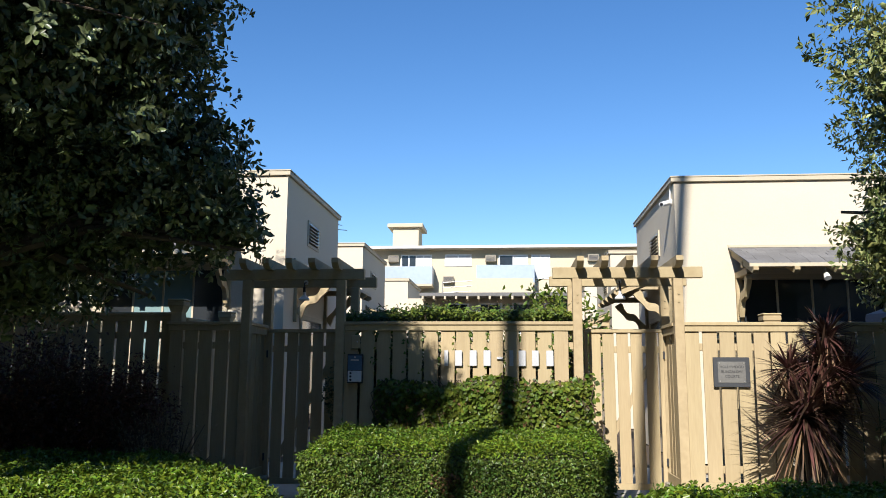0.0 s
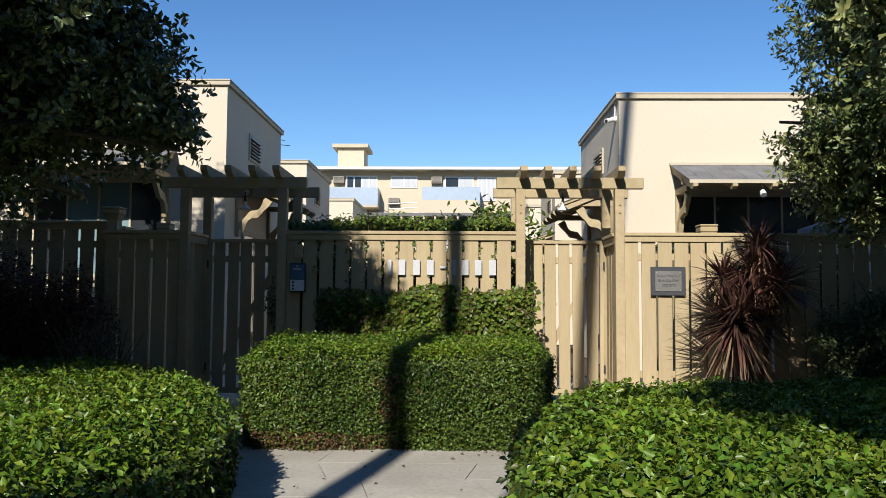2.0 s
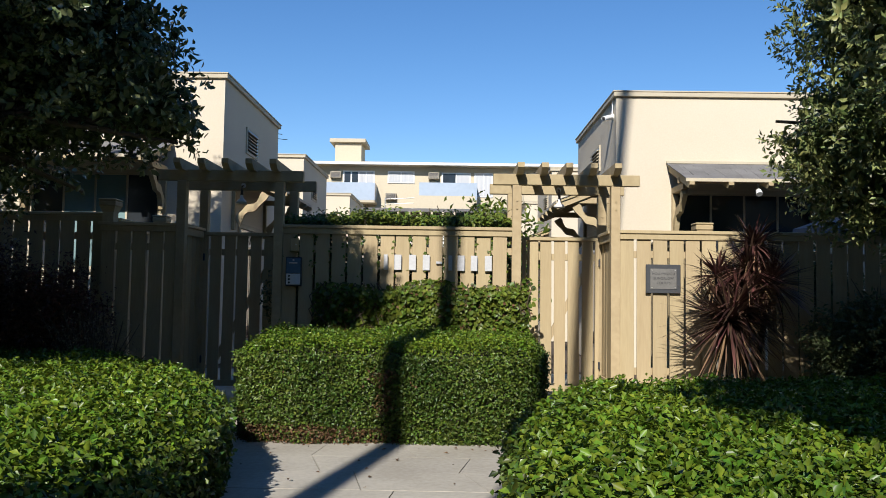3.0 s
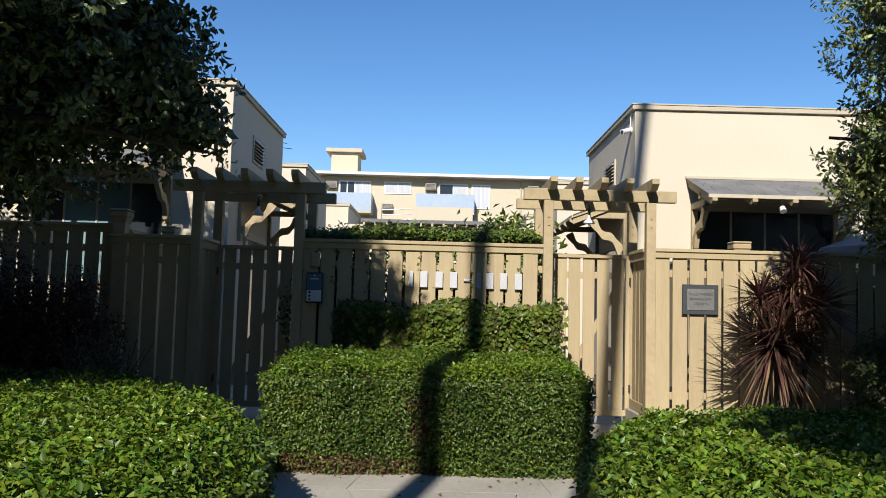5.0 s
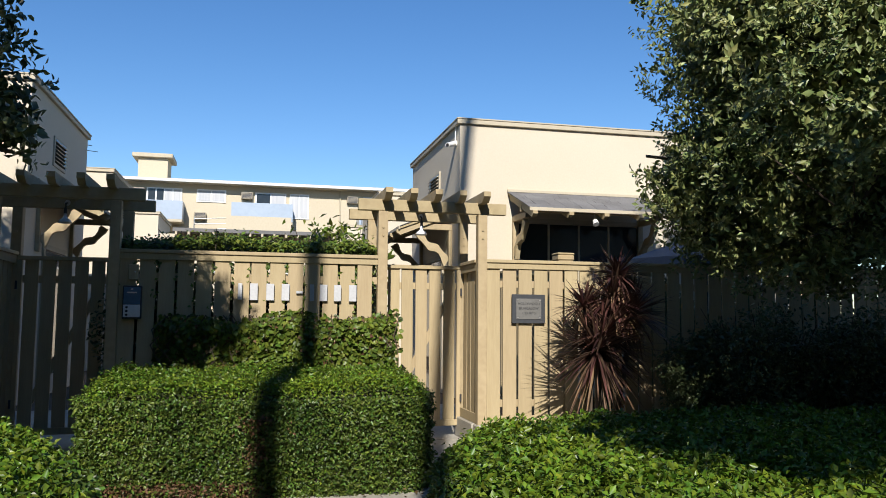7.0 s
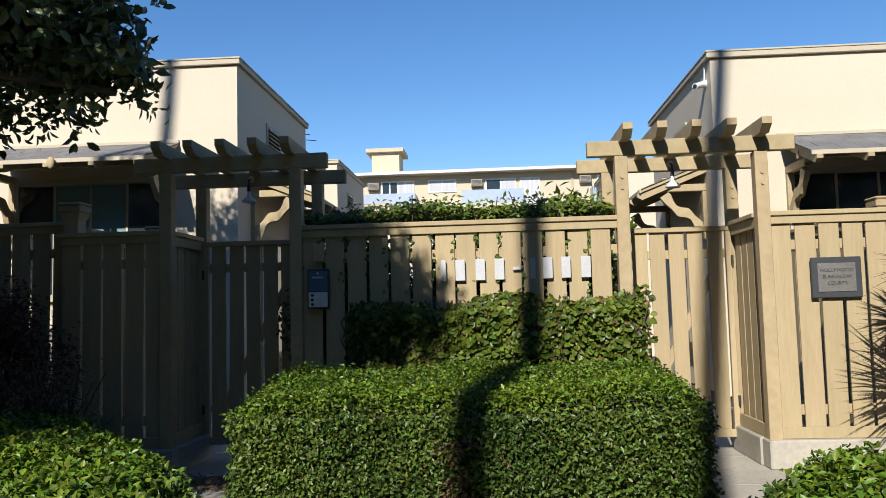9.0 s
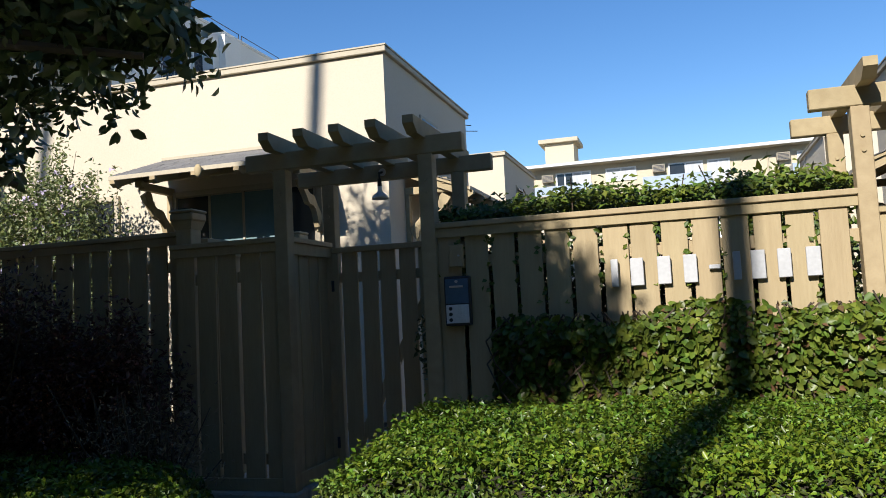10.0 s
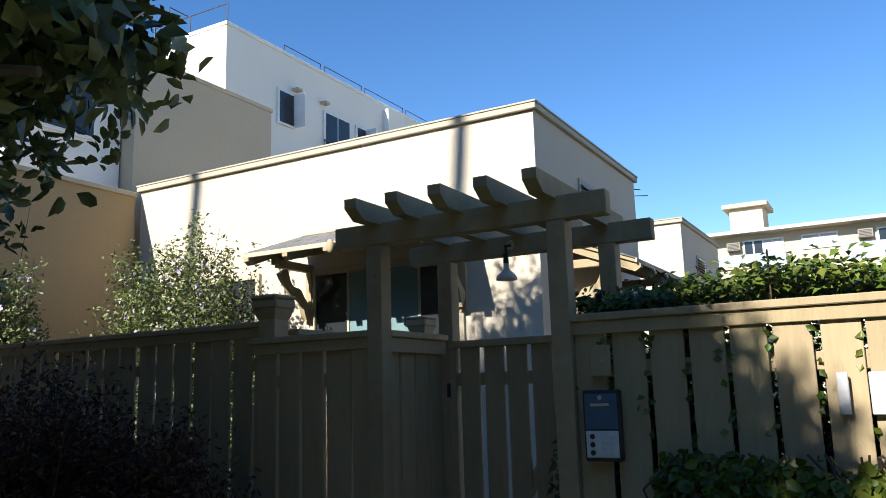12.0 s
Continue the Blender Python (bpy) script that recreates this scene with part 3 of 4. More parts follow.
# ---- white neighbouring block ----
def neighbour():
    b = thing("neighbour_block", (-15, 20, G), "tall white stucco apartment block with a tan lower wing", "building")
    o = Vector((-15, 20, G))
    def L(x0, x1, y0, y1, z0, z1, **k):
        return bx(x0 - o.x, x1 - o.x, y0 - o.y, y1 - o.y, z0 - G, z1 - G, **k)
    part("tower_wall", L(-22, -15, 19.88, 42, G, 11.45), M_STUCCO_WHITE, b)
    part("parapet", L(-22.03, -14.97, 19.85, 42.03, 11.452, 11.56, bevel=0.01), M_STUCCO_WHITE, b)
    part("wing_wall", L(-22, -13.0, 15.5, 19.40, G, 8.45), M_STUCCO_TAN, b)
    part("wing_cap", L(-22.02, -12.97, 15.47, 19.43, 8.452, 8.55, bevel=0.01), M_STUCCO_TAN, b)
    part("low_wall", L(-22, -12.52, 4.0, 15.2, G, 5.45), M_STUCCO_OCHRE, b, "ochre stucco lower wall")
    part("low_wall_cap", L(-22, -12.46, 4.0, 15.2, 5.452, 5.54, bevel=0.01), M_TRIM, b)
    part("bay", L(-20, -13.35, 13.2, 15.46, 5.542, 8.9), M_STUCCO_WHITE, b)

    def win(y0, y1, z0, z1, x, panes=2, open_sash=False):
        w = part("window", L(x + 0.002, x + 0.05, y0, y1, z0, z1), M_WHITE, b)
        s = (y1 - y0 - 0.1) / panes
        for i in range(panes):
            part("pane", L(x + 0.052, x + 0.062, y0 + 0.05 + s * i + 0.03, y0 + 0.05 + s * (i + 1) - 0.03, z0 + 0.07, z1 - 0.07), M_GLASS_DARK, w)
        if open_sash:
            part("sash", L(x + 0.07, x + 0.45, y1 - 0.06, y1, z0 + 0.03, z1 - 0.03), M_WHITE, w)
    win(21.85, 22.6, 9.3, 10.35, -15, 1, True)
    win(23.95, 25.3, 8.6, 10.3, -15, 2)
    win(25.6, 26.2, 9.3, 10.3, -15, 1, True)
    win(13.6, 14.9, 6.6, 8.3, -13.35, 1)
    win(23.9, 26.0, 5.8, 7.4, -15, 2)
    for y in (23.0, 24.3):
        part("wall_lamp", L(-14.99, -14.78, y - 0.5, y - 0.28, 10.45, 10.53), M_TRIM, b)
    rail = part("balconette", L(-14.9, -14.87, 23.85, 25.4, 9.3, 9.34), M_DARKMETAL, b)
    for k in range(12):
        yy = 23.88 + 0.135 * k
        part("bar", rod(bmesh.new(), (-14.885 - o.x, yy - o.y, 8.7 - G), (-14.885 - o.x, yy - o.y, 9.32 - G), 0.012, seg=5), M_DARKMETAL, rail)
    part("pilaster", L(-14.999, -14.75, 27.2, 28.2, G, 11.3), M_STUCCO_WHITE, b)
    for y0, y1 in ((22.5, 24.2), (24.4, 26.4), (26.6, 29), (29.2, 32)):
        r = part("roof_rail", rod(bmesh.new(), (-15.3 - o.x, y0 - o.y, 11.95 - G), (-15.3 - o.x, y1 - o.y, 11.95 - G), 0.016, seg=6), M_DARKMETAL, b)
        for yy in (y0, y1):
            part("post", rod(bmesh.new(), (-15.3 - o.x, yy - o.y, 11.56 - G), (-15.3 - o.x, yy - o.y, 11.95 - G), 0.016, seg=6), M_DARKMETAL, r)
    r = part("roof_rail", rod(bmesh.new(), (-18 - o.x, 20.1 - o.y, 12.2 - G), (-15.2 - o.x, 20.1 - o.y, 12.2 - G), 0.018, seg=6), M_DARKMETAL, b)
    for xx in (-17.6, -17.05):
        ladder = part("roof_ladder", rod(bmesh.new(), (xx - o.x, 19.75 - o.y, 11.0 - G), (xx - o.x, 19.75 - o.y, 12.45 - G), 0.018, seg=6), M_DARKMETAL, b)
        part("hoop", rod(bmesh.new(), (xx - o.x, 19.75 - o.y, 12.45 - G), (xx - o.x, 20.4 - o.y, 12.45 - G), 0.018, seg=6), M_DARKMETAL, ladder)
    for xx in (-18, -16.6, -15.2):
        part("post", rod(bmesh.new(), (xx - o.x, 20.1 - o.y, 11.56 - G), (xx - o.x, 20.1 - o.y, 12.2 - G), 0.018, seg=6), M_DARKMETAL, r)


neighbour()


# ---- hedges ----
def inset(poly, d):
    """Moves a counter-clockwise outline inwards by d."""
    p = np.array(poly, float)
    e = np.roll(p, -1, 0) - p
    nrm = np.stack([-e[:, 1], e[:, 0]], 1)
    nrm /= np.linalg.norm(nrm, axis=1, keepdims=True)
    v = nrm + np.roll(nrm, 1, 0)
    v /= np.maximum(np.sum(v * np.roll(nrm, 1, 0), 1, keepdims=True), 0.35) 
    return p + v * d


def round_poly(poly, r, n=6):
    """Rounds the corners of an outline."""
    out = []
    k = len(poly)
    for i in range(k):
        p, a, b = Vector(poly[i]), Vector(poly[i - 1]), Vector(poly[(i + 1) % k])
        da, db = (a - p), (b - p)
        ra = min(r, da.length * 0.45, db.length * 0.45)
        s, e = p + da.normalized() * ra, p + db.normalized() * ra
        for j in range(n + 1):
            t = j / n
            out.append(tuple(s * (1 - t) ** 2 + p * 2 * t * (1 - t) + e * t ** 2))
    return out


def signed_distance(pts, poly):
    """Distance to the outline (positive inside) and the outward direction to it."""
    p = np.array(poly, float)
    best = np.full(len(pts), 1e9)
    way = np.zeros((len(pts), 2))
    inside = np.zeros(len(pts), bool)
    for a, b in zip(p, np.roll(p, -1, 0)):
        e = b - a
        t = np.clip(((pts - a) @ e) / max(e @ e, 1e-9), 0, 1)
        q = a + t[:, None] * e
        d = np.linalg.norm(pts - q, axis=1)
        m = d < best
        best[m], way[m] = d[m], (q - pts)[m]
        c = ((a[1] > pts[:, 1]) != (b[1] > pts[:, 1])) & (pts[:, 0] < e[0] * (pts[:, 1] - a[1]) / (e[1] if abs(e[1]) > 1e-9 else 1e-9) + a[0])
        inside ^= c
    return np.where(inside, best, -best), way


def hedge(name, poly, z0, top, r, label, density, leaf, material, seed, rough=0.05, window=None, dry=None):
    """A clipped hedge: a solid near-black core and a skin of leaves over a rounded outline. top: height, a number or a
    function of (x, y).
    """
    rng = np.random.default_rng(seed)
    p = np.array(poly)
    height = (lambda q: np.full(len(q), float(top))) if isinstance(top, (int, float)) else top
    h = thing(name, (float(p[:, 0].mean()), float(p[:, 1].mean()), z0), label, "hedge", "clipped hedges along the path")
    o = np.array(h.location)
    lo, hi = p.min(0), p.max(0)
    n = int((hi - lo).prod() * density)
    q = rng.uniform(lo, hi, (n, 2))
    d, way = signed_distance(q, poly)
    q, d, way = q[d > 0], d[d > 0], way[d > 0]
    zt = height(q)
    k = np.clip(1 - d / r, 0, 1)
    z = zt - r + r * np.sqrt(np.maximum(1 - k * k, 0))
    out = way / np.maximum(np.linalg.norm(way, axis=1, keepdims=True), 1e-6)
    nr = np.concatenate([out * k[:, None], np.sqrt(np.maximum(1 - k * k, 0.02))[:, None]], 1)
    top_pts = np.concatenate([q, z[:, None]], 1)
    edges = np.roll(p, -1, 0) - p
    ln = np.linalg.norm(edges, axis=1)
    mean_h = float(height(p).mean()) - r * 0.4 - z0
    m = int(ln.sum() * mean_h * density * 1.15)
    i = rng.choice(len(p), m, p=ln / ln.sum())
    q2 = p[i] + edges[i] * rng.uniform(0, 1, (m, 1))
    side_n = np.stack([edges[i][:, 1], -edges[i][:, 0]], 1) / ln[i][:, None]
    zs = z0 + 0.02 + rng.uniform(0, 1, m) * (height(q2) - r * 0.4 - z0)
    pull = 0.05 * (1 - np.clip((zs - z0) / 0.25, 0, 1))
    side = np.concatenate([q2 - side_n * pull[:, None], zs[:, None]], 1)
    pts = np.concatenate([top_pts, side])
    nrm = np.concatenate([nr, np.concatenate([side_n, np.zeros((m, 1))], 1)])
    if window is not None:
        ok = window(pts)
        pts, nrm = pts[ok], nrm[ok]
    bumps = smooth_noise(pts, 3.1, seed) * rough + smooth_noise(pts, 9.7, seed + 3) * rough * 0.6 + smooth_noise(pts, 31.0, seed + 5) * leaf * 0.7
    pts = pts + nrm * (bumps + rng.normal(0, 0.028, len(pts)))[:, None]
    face = nrm * 0.5 + rng.normal(0, 0.75, nrm.shape) + np.array([0, 0, 0.6])
    size = leaf * rng.uniform(0.65, 1.3, len(pts))
    bare = np.zeros(len(pts), bool)
    if dry is not None:
        bare = dry(pts, rng)
    # Upward leaves get the light tone, side leaves the one with shade painted in.
    upper = (nrm[:, 2] + 0.3 * smooth_noise(pts, 5.0, seed + 1) + rng.normal(0, 0.22, len(pts)) > 0.62) & ~bare
    darker = ~upper & ~bare
    part("young_foliage", leaves("young_foliage", (pts - o)[upper], face[upper], size[upper], 0.58, material), material, h, "bright yellow-green clipped shoots on the top")
    part("foliage", leaves("foliage", (pts - o)[darker], face[darker], size[darker], 0.58, M_HEDGE_SHADED), M_HEDGE_SHADED, h)
    if bare.any():
        part("dry_foliage", leaves("dry_foliage", (pts - o)[bare], face[bare], size[bare], 0.5, M_IVY_DRY), M_IVY_DRY, h, "dry brown leaves near the foot")
    # Solid core for the inner twigs, near-black to put shade between the leaves.
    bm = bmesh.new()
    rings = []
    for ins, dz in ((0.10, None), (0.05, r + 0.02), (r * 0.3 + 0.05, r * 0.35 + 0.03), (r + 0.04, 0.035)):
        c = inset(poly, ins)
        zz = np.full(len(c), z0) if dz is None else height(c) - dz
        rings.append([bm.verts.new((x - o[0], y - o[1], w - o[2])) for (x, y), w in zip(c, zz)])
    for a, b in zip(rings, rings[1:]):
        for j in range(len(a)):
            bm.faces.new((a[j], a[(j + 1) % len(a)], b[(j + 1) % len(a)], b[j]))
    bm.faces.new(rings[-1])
    part("core", bm, M_HEDGE_CORE, h, "solid near-black core inside the hedge")
    return h


MID = round_poly([(-2.10, 7.28), (0.97, 7.28), (0.97, 9.35), (-2.10, 9.35)], 0.45)
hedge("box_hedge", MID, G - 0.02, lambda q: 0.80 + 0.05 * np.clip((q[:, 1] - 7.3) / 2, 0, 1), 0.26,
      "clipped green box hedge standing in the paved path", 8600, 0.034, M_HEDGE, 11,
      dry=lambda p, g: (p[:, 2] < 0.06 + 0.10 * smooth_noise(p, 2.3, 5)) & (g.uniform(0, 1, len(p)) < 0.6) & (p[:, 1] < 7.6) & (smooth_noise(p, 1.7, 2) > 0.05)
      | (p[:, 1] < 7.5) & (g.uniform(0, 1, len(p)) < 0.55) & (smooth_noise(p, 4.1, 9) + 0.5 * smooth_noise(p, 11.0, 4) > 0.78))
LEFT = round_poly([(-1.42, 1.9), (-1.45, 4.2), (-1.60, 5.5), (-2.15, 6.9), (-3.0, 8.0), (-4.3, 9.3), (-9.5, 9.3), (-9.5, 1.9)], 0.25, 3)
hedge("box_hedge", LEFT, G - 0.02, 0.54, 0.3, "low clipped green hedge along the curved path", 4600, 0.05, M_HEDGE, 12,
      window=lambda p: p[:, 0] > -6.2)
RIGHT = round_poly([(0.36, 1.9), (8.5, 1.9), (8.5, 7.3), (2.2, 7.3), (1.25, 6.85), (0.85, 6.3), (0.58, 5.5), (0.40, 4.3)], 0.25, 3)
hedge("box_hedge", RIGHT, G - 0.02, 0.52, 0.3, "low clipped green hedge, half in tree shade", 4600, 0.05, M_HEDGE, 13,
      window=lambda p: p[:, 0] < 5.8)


def ivy(name, x0, x1, y, z0, z1, depth, n, label, seed, size=0.075):
    """A mat of ivy leaves: on the face of the fence, or lying on top of it."""
    rng = np.random.default_rng(seed)
    v = thing(name, ((x0 + x1) / 2, y, z0), label, "climbing plant")
    o = np.array(v.location)
    p = np.stack([rng.uniform(x0, x1, n), np.zeros(n), rng.uniform(0, 1, n)], 1)
    edge = 0.10 * smooth_noise(np.stack([p[:, 0], p[:, 0] * 0, p[:, 0] * 0], 1), 5.0, seed)
    p[:, 2] = z0 + p[:, 2] * (z1 - z0 + edge)
    bulge = np.clip(np.minimum(p[:, 0] - x0, x1 - p[:, 0]) / 0.25, 0.15, 1) * np.clip((z1 + 0.08 - p[:, 2]) / 0.2, 0.25, 1)
    p[:, 1] = y - depth * bulge * (0.75 + 0.35 * smooth_noise(p, 4.0, seed)) * np.sqrt(rng.uniform(0.3, 1, n))
    nrm = np.stack([rng.normal(0, 0.9, n), -np.ones(n), 0.5 + rng.normal(0, 0.9, n)], 1)
    droop = np.stack([rng.normal(0, 0.9, n), -np.full(n, 0.3), rng.normal(-0.7, 0.6, n)], 1)
    darker = rng.uniform(0, 1, n) < 0.07
    s = size * rng.uniform(0.5, 1.25, n)
    part("foliage", leaves("foliage", (p - o)[~darker], nrm[~darker], s[~darker], 0.72, M_IVY, 0.15, droop[~darker], True), M_IVY, v)
    part("dry_foliage", leaves("dry_foliage", (p - o)[darker], nrm[darker], s[darker], 0.6, M_IVY_DRY, 0.2, droop[darker]), M_IVY_DRY, v, "withered brown leaves")
    bm = bmesh.new()
    for i in range(max(3, n // 170)):
        xa = rng.uniform(x0, x1)
        pts = [(xa + min(0.12, 0.12 * (x1 - x0)) * math.sin(k * 1.7 + i) - o[0], -0.03 - rng.uniform(0, depth * 0.5), (z1 - z0) * k / 5) for k in range(6)]
        for a, b in zip(pts, pts[1:]):
            rod(bm, a, b, 0.006, seg=5)
    part("stem_mass", bm, M_BARK, v, "woody ivy stems")
    return v


ivy("ivy", -1.72, 0.98, FY - 0.03, 0.6, 1.44, 0.34, 7000, "green ivy covering the lower fence panel", 21, 0.066)
ivy("ivy", 0.78, 1.02, FY - 0.06, 1.0, 1.5, 0.14, 160, "loose ivy shoots reaching past the post", 22)


def vine_top():
    rng = np.random.default_rng(31)
    n = 8200
    x0, x1 = -2.2, 0.8
    v = thing("vine", (-0.7, FY + 0.4, TOP), "dense green vine lying along the top of the fence", "climbing plant")
    o = np.array(v.location)
    p = np.stack([rng.uniform(x0, x1, n), FY + 0.10 + rng.uniform(0, 0.8, n), np.zeros(n)], 1)
    hump = 0.10 + 0.06 * smooth_noise(p, 2.7, 4) + 0.05 * smooth_noise(p, 7.0, 9)
    p[:, 2] = TOP + 0.0 + np.clip(hump, 0.03, 1) * np.sqrt(rng.uniform(0.05, 1.2, n)) + 0.12 * (rng.uniform(0, 1, n) ** 10)
    nrm = np.stack([rng.normal(0, 0.5, n), -0.6 + rng.normal(0, 0.5, n), np.full(n, 0.9)], 1)
    part("foliage", leaves("foliage", p - o, nrm, 0.056 * rng.uniform(0.6, 1.3, n), 0.62, M_IVY, 0.2), M_IVY, v)
    bm = bmesh.new()
    for i in range(16):
        a = Vector((rng.uniform(x0, x1), FY + rng.uniform(0.15, 0.8), TOP)) - Vector(o)
        rod(bm, a, a + Vector((rng.uniform(-0.3, 0.3), rng.uniform(-0.1, 0.1), rng.uniform(0.15, 0.32))), 0.005, seg=5)
    for xx in np.linspace(x0 + 0.1, x1 - 0.1, 7):
        box(bm, xx - 0.02 - o[0], xx + 0.02 - o[0], 0.10 - 0.4, 0.85 - 0.4, -0.09, -0.04)
    part("stem_mass", bm, M_BARK, v, "woody vine stems on slats")
    m = 420
    q = np.stack([np.round((rng.uniform(x0, x1, m) - x0 - 0.02) / PITCH) * PITCH + x0 + 0.03 + rng.normal(0, 0.015, m), FY + 0.03 + rng.normal(0, 0.025, m), TOP - 0.12 - 0.7 * rng.uniform(0, 1, m) ** 1.5], 1)
    part("trailing_leaves", leaves("trailing_leaves", q - o, np.stack([rng.normal(0, 0.4, m), -np.ones(m), rng.normal(0.2, 0.4, m)], 1), 0.05, 0.7, M_IVY, 0.2), M_IVY, v, "small leaves in the gaps between boards")


vine_top()


# ---- trees ----
def in_lobes(lobes, n, rng, seed, inner=0.35, power=0.45, scale=1.0):
    """Points in a union of uneven ellipsoids, with the outward way of each."""
    out, ways = [], []
    vol = np.array([np.prod(r) ** 0.8 for _, r in lobes])
    for (c, r), k in zip(lobes, (vol / vol.sum() * n).astype(int)):
        d = rng.normal(size=(k, 3))
        d /= np.linalg.norm(d, axis=1, keepdims=True)
        rad = rng.uniform(inner, 1, k) ** power * scale
        lump = 1 + 0.22 * smooth_noise(d, 3.0, seed) + 0.14 * smooth_noise(d, 7.3, seed + 2)
        out.append(np.array(c) + d * np.array(r) * (rad * lump)[:, None])
        ways.append(d)
    return np.concatenate(out), np.concatenate(ways)


def tree(name, at, lobes, label, material, leaf, clumps, per, seed, low=None, aspect=0.42, inner=0.11, rounded=False):
    """A forked trunk with limbs, and leaf rosettes at twig ends inside an uneven crown of several lobes (centre, radii)."""
    rng = np.random.default_rng(seed)
    t = thing(name, at, label, "tree")
    o = Vector(at)
    bm = bmesh.new()
    fork = o + Vector((0.1, 0.0, 2.4))
    rod(bm, o - o, Vector((0.05, 0.02, 0.75)), 0.17, 0.14, 10)
    rod(bm, Vector((0.05, 0.02, 0.75)), fork - o, 0.14, 0.12, 10)
    pos, way = in_lobes(lobes, clumps, rng, seed)
    if low is not None:
        ok = pos[:, 2] > low(pos)
        pos, way = pos[ok], way[ok]
    limbs = []
    for c, r in lobes:
        for k in range(6):
            target = Vector(np.array(c) + np.array(r) * rng.normal(0, 0.36, 3))
            mid = fork.lerp(target, 0.5) + Vector((0, 0, 0.3))
            rod(bm, fork - o, mid - o, 0.06, 0.04, 7)
            rod(bm, mid - o, target - o, 0.04, 0.015, 7)
            limbs += [fork.lerp(mid, s) for s in (0.5, 0.8)] + [mid.lerp(target, s) for s in (0.0, 0.35, 0.7, 1.0)]
    part("trunk", bm, M_BARK, t, "grey-brown forked trunk")
    tw = bmesh.new()
    la = np.array(limbs)
    for q in pos[:: max(1, len(pos) // 260)]:
        near = la[np.argmin(np.linalg.norm(la - q, axis=1))]
        rod(tw, Vector(near) - o, Vector(q) - o, 0.014, 0.005, 4, False)
    tagged(part("twig_mass", tw, M_BARK, t), kind="stuff")
    n = len(pos) * per
    axis = way + rng.normal(0, 0.45, pos.shape) + np.array([0, 0, 0.3])
    axis /= np.linalg.norm(axis, axis=1, keepdims=True)
    big = rng.uniform(0.7, 1.35, len(pos))
    base, axis, big = np.repeat(pos, per, 0), np.repeat(axis, per, 0), np.repeat(big, per)
    along = rng.uniform(-1, 0.35, n)
    spread = 0.15 * big
    radial = rng.normal(0, 1, (n, 3))
    radial /= np.linalg.norm(radial, axis=1, keepdims=True)
    pts = base + axis * (along * spread * 1.5)[:, None] + radial * (spread * 0.35 * rng.uniform(0, 1, n))[:, None]
    droop = axis * 0.75 + radial
    nrm = axis * 0.9 - radial * 0.5 + rng.normal(0, 0.35, (n, 3))
    part("crown", leaves("crown", pts - np.array(o), nrm, leaf * big * rng.uniform(0.7, 1.15, n), aspect, material, 0.2, droop, rounded), material, t)
    q, _ = in_lobes(lobes, int((240 / inner ** 2) * len(lobes)), rng, seed, 0.0, 0.5, 0.82)
    if low is not None:
        q = q[q[:, 2] > low(q) + 0.22]
    part("inner_foliage", leaves("inner_foliage", q - np.array(o), rng.normal(0, 1, q.shape), inner, 0.6, material, 0.2), material, t, "dense dark inner leaves")
    return t


# High lobes out of view are added to shade the fence and dim skylight.
tree("tree", (-4.9, 5.6, G), [((-5.2, 4.9, 5.3), (2.65, 2.9, 3.1)), ((-4.05, 6.4, 4.0), (1.5, 1.15, 1.95)), ((-3.3, 6.7, 3.3), (1.05, 0.75, 0.95)), ((-2.6, 6.8, 2.85), (0.5, 0.4, 0.38)), ((-5.6, 6.2, 3.3), (2.1, 1.7, 1.7)),
                              ((-5.3, 6.0, 7.0), (3.6, 3.2, 1.7)), ((-8.2, 5.6, 5.2), (2.4, 2.8, 2.7)), ((-3.3, 5.9, 4.9), (1.0, 1.0, 1.1)), ((-5.5, 7.2, 2.9), (2.0, 0.9, 1.15)), ((-3.12, 2.2, 6.42), (0.85, 0.9, 0.72)), ((-7.2, 1.8, 8.6), (2.6, 2.4, 1.2))],
     "dark dense evergreen tree rising out of the hedge", M_TREE_DARK, 0.066, 8200, 24, 41, aspect=0.48, rounded=True,
     low=lambda p: 1.95 + 0.55 * np.clip((p[:, 0] + 3.4) / 0.8, 0, 1) + 1.6 * np.clip((p[:, 0] + 2.32) / 0.3, 0, 1)
     + 0.35 * np.clip(5.0 - p[:, 1], 0, 4) + 0.15 * smooth_noise(p, 2.0, 3))
# The highest lobe, out of view, is added to block sky from the fence.
tree("tree", (5.9, 7.2, G), [((5.85, 7.0, 4.2), (2.7, 2.2, 2.9)), ((4.75, 7.4, 2.9), (1.25, 1.2, 1.2)), ((6.9, 6.4, 6.4), (3.2, 3.2, 1.7)), ((4.15, 7.9, 2.85), (0.8, 0.7, 0.9)), ((4.4, 7.5, 4.4), (0.9, 0.9, 1.2))],
     "grey-green leafy tree in front of the fence", M_TREE_GREY, 0.068, 7600, 27, 43, aspect=0.48,
     low=lambda p: 1.75 + 0.18 * np.clip(4.4 - p[:, 0], 0, 3) + 0.18 * smooth_noise(p, 2.0, 8))
# Unseen tree; its lobes are placed to shade the right hedge and tree.
tree("tree", (6.6, 0.6, G), [((3.8, -0.6, 5.2), (2.6, 2.4, 1.7)), ((1.75, -1.1, 5.2), (1.6, 1.3, 0.95)), ((7.2, 0.4, 5.6), (3.0, 2.4, 2.0)), ((6.4, -0.8, 7.4), (2.0, 2.0, 1.9)), ((8.2, 0.0, 8.0), (3.2, 2.4, 2.6)), ((1.8, -0.8, 7.0), (0.55, 1.0, 0.55))],
     "unseen leafy street tree shading the hedge beside the pavement", M_TREE_GREY, 0.135, 4200, 24, 45, inner=0.25)

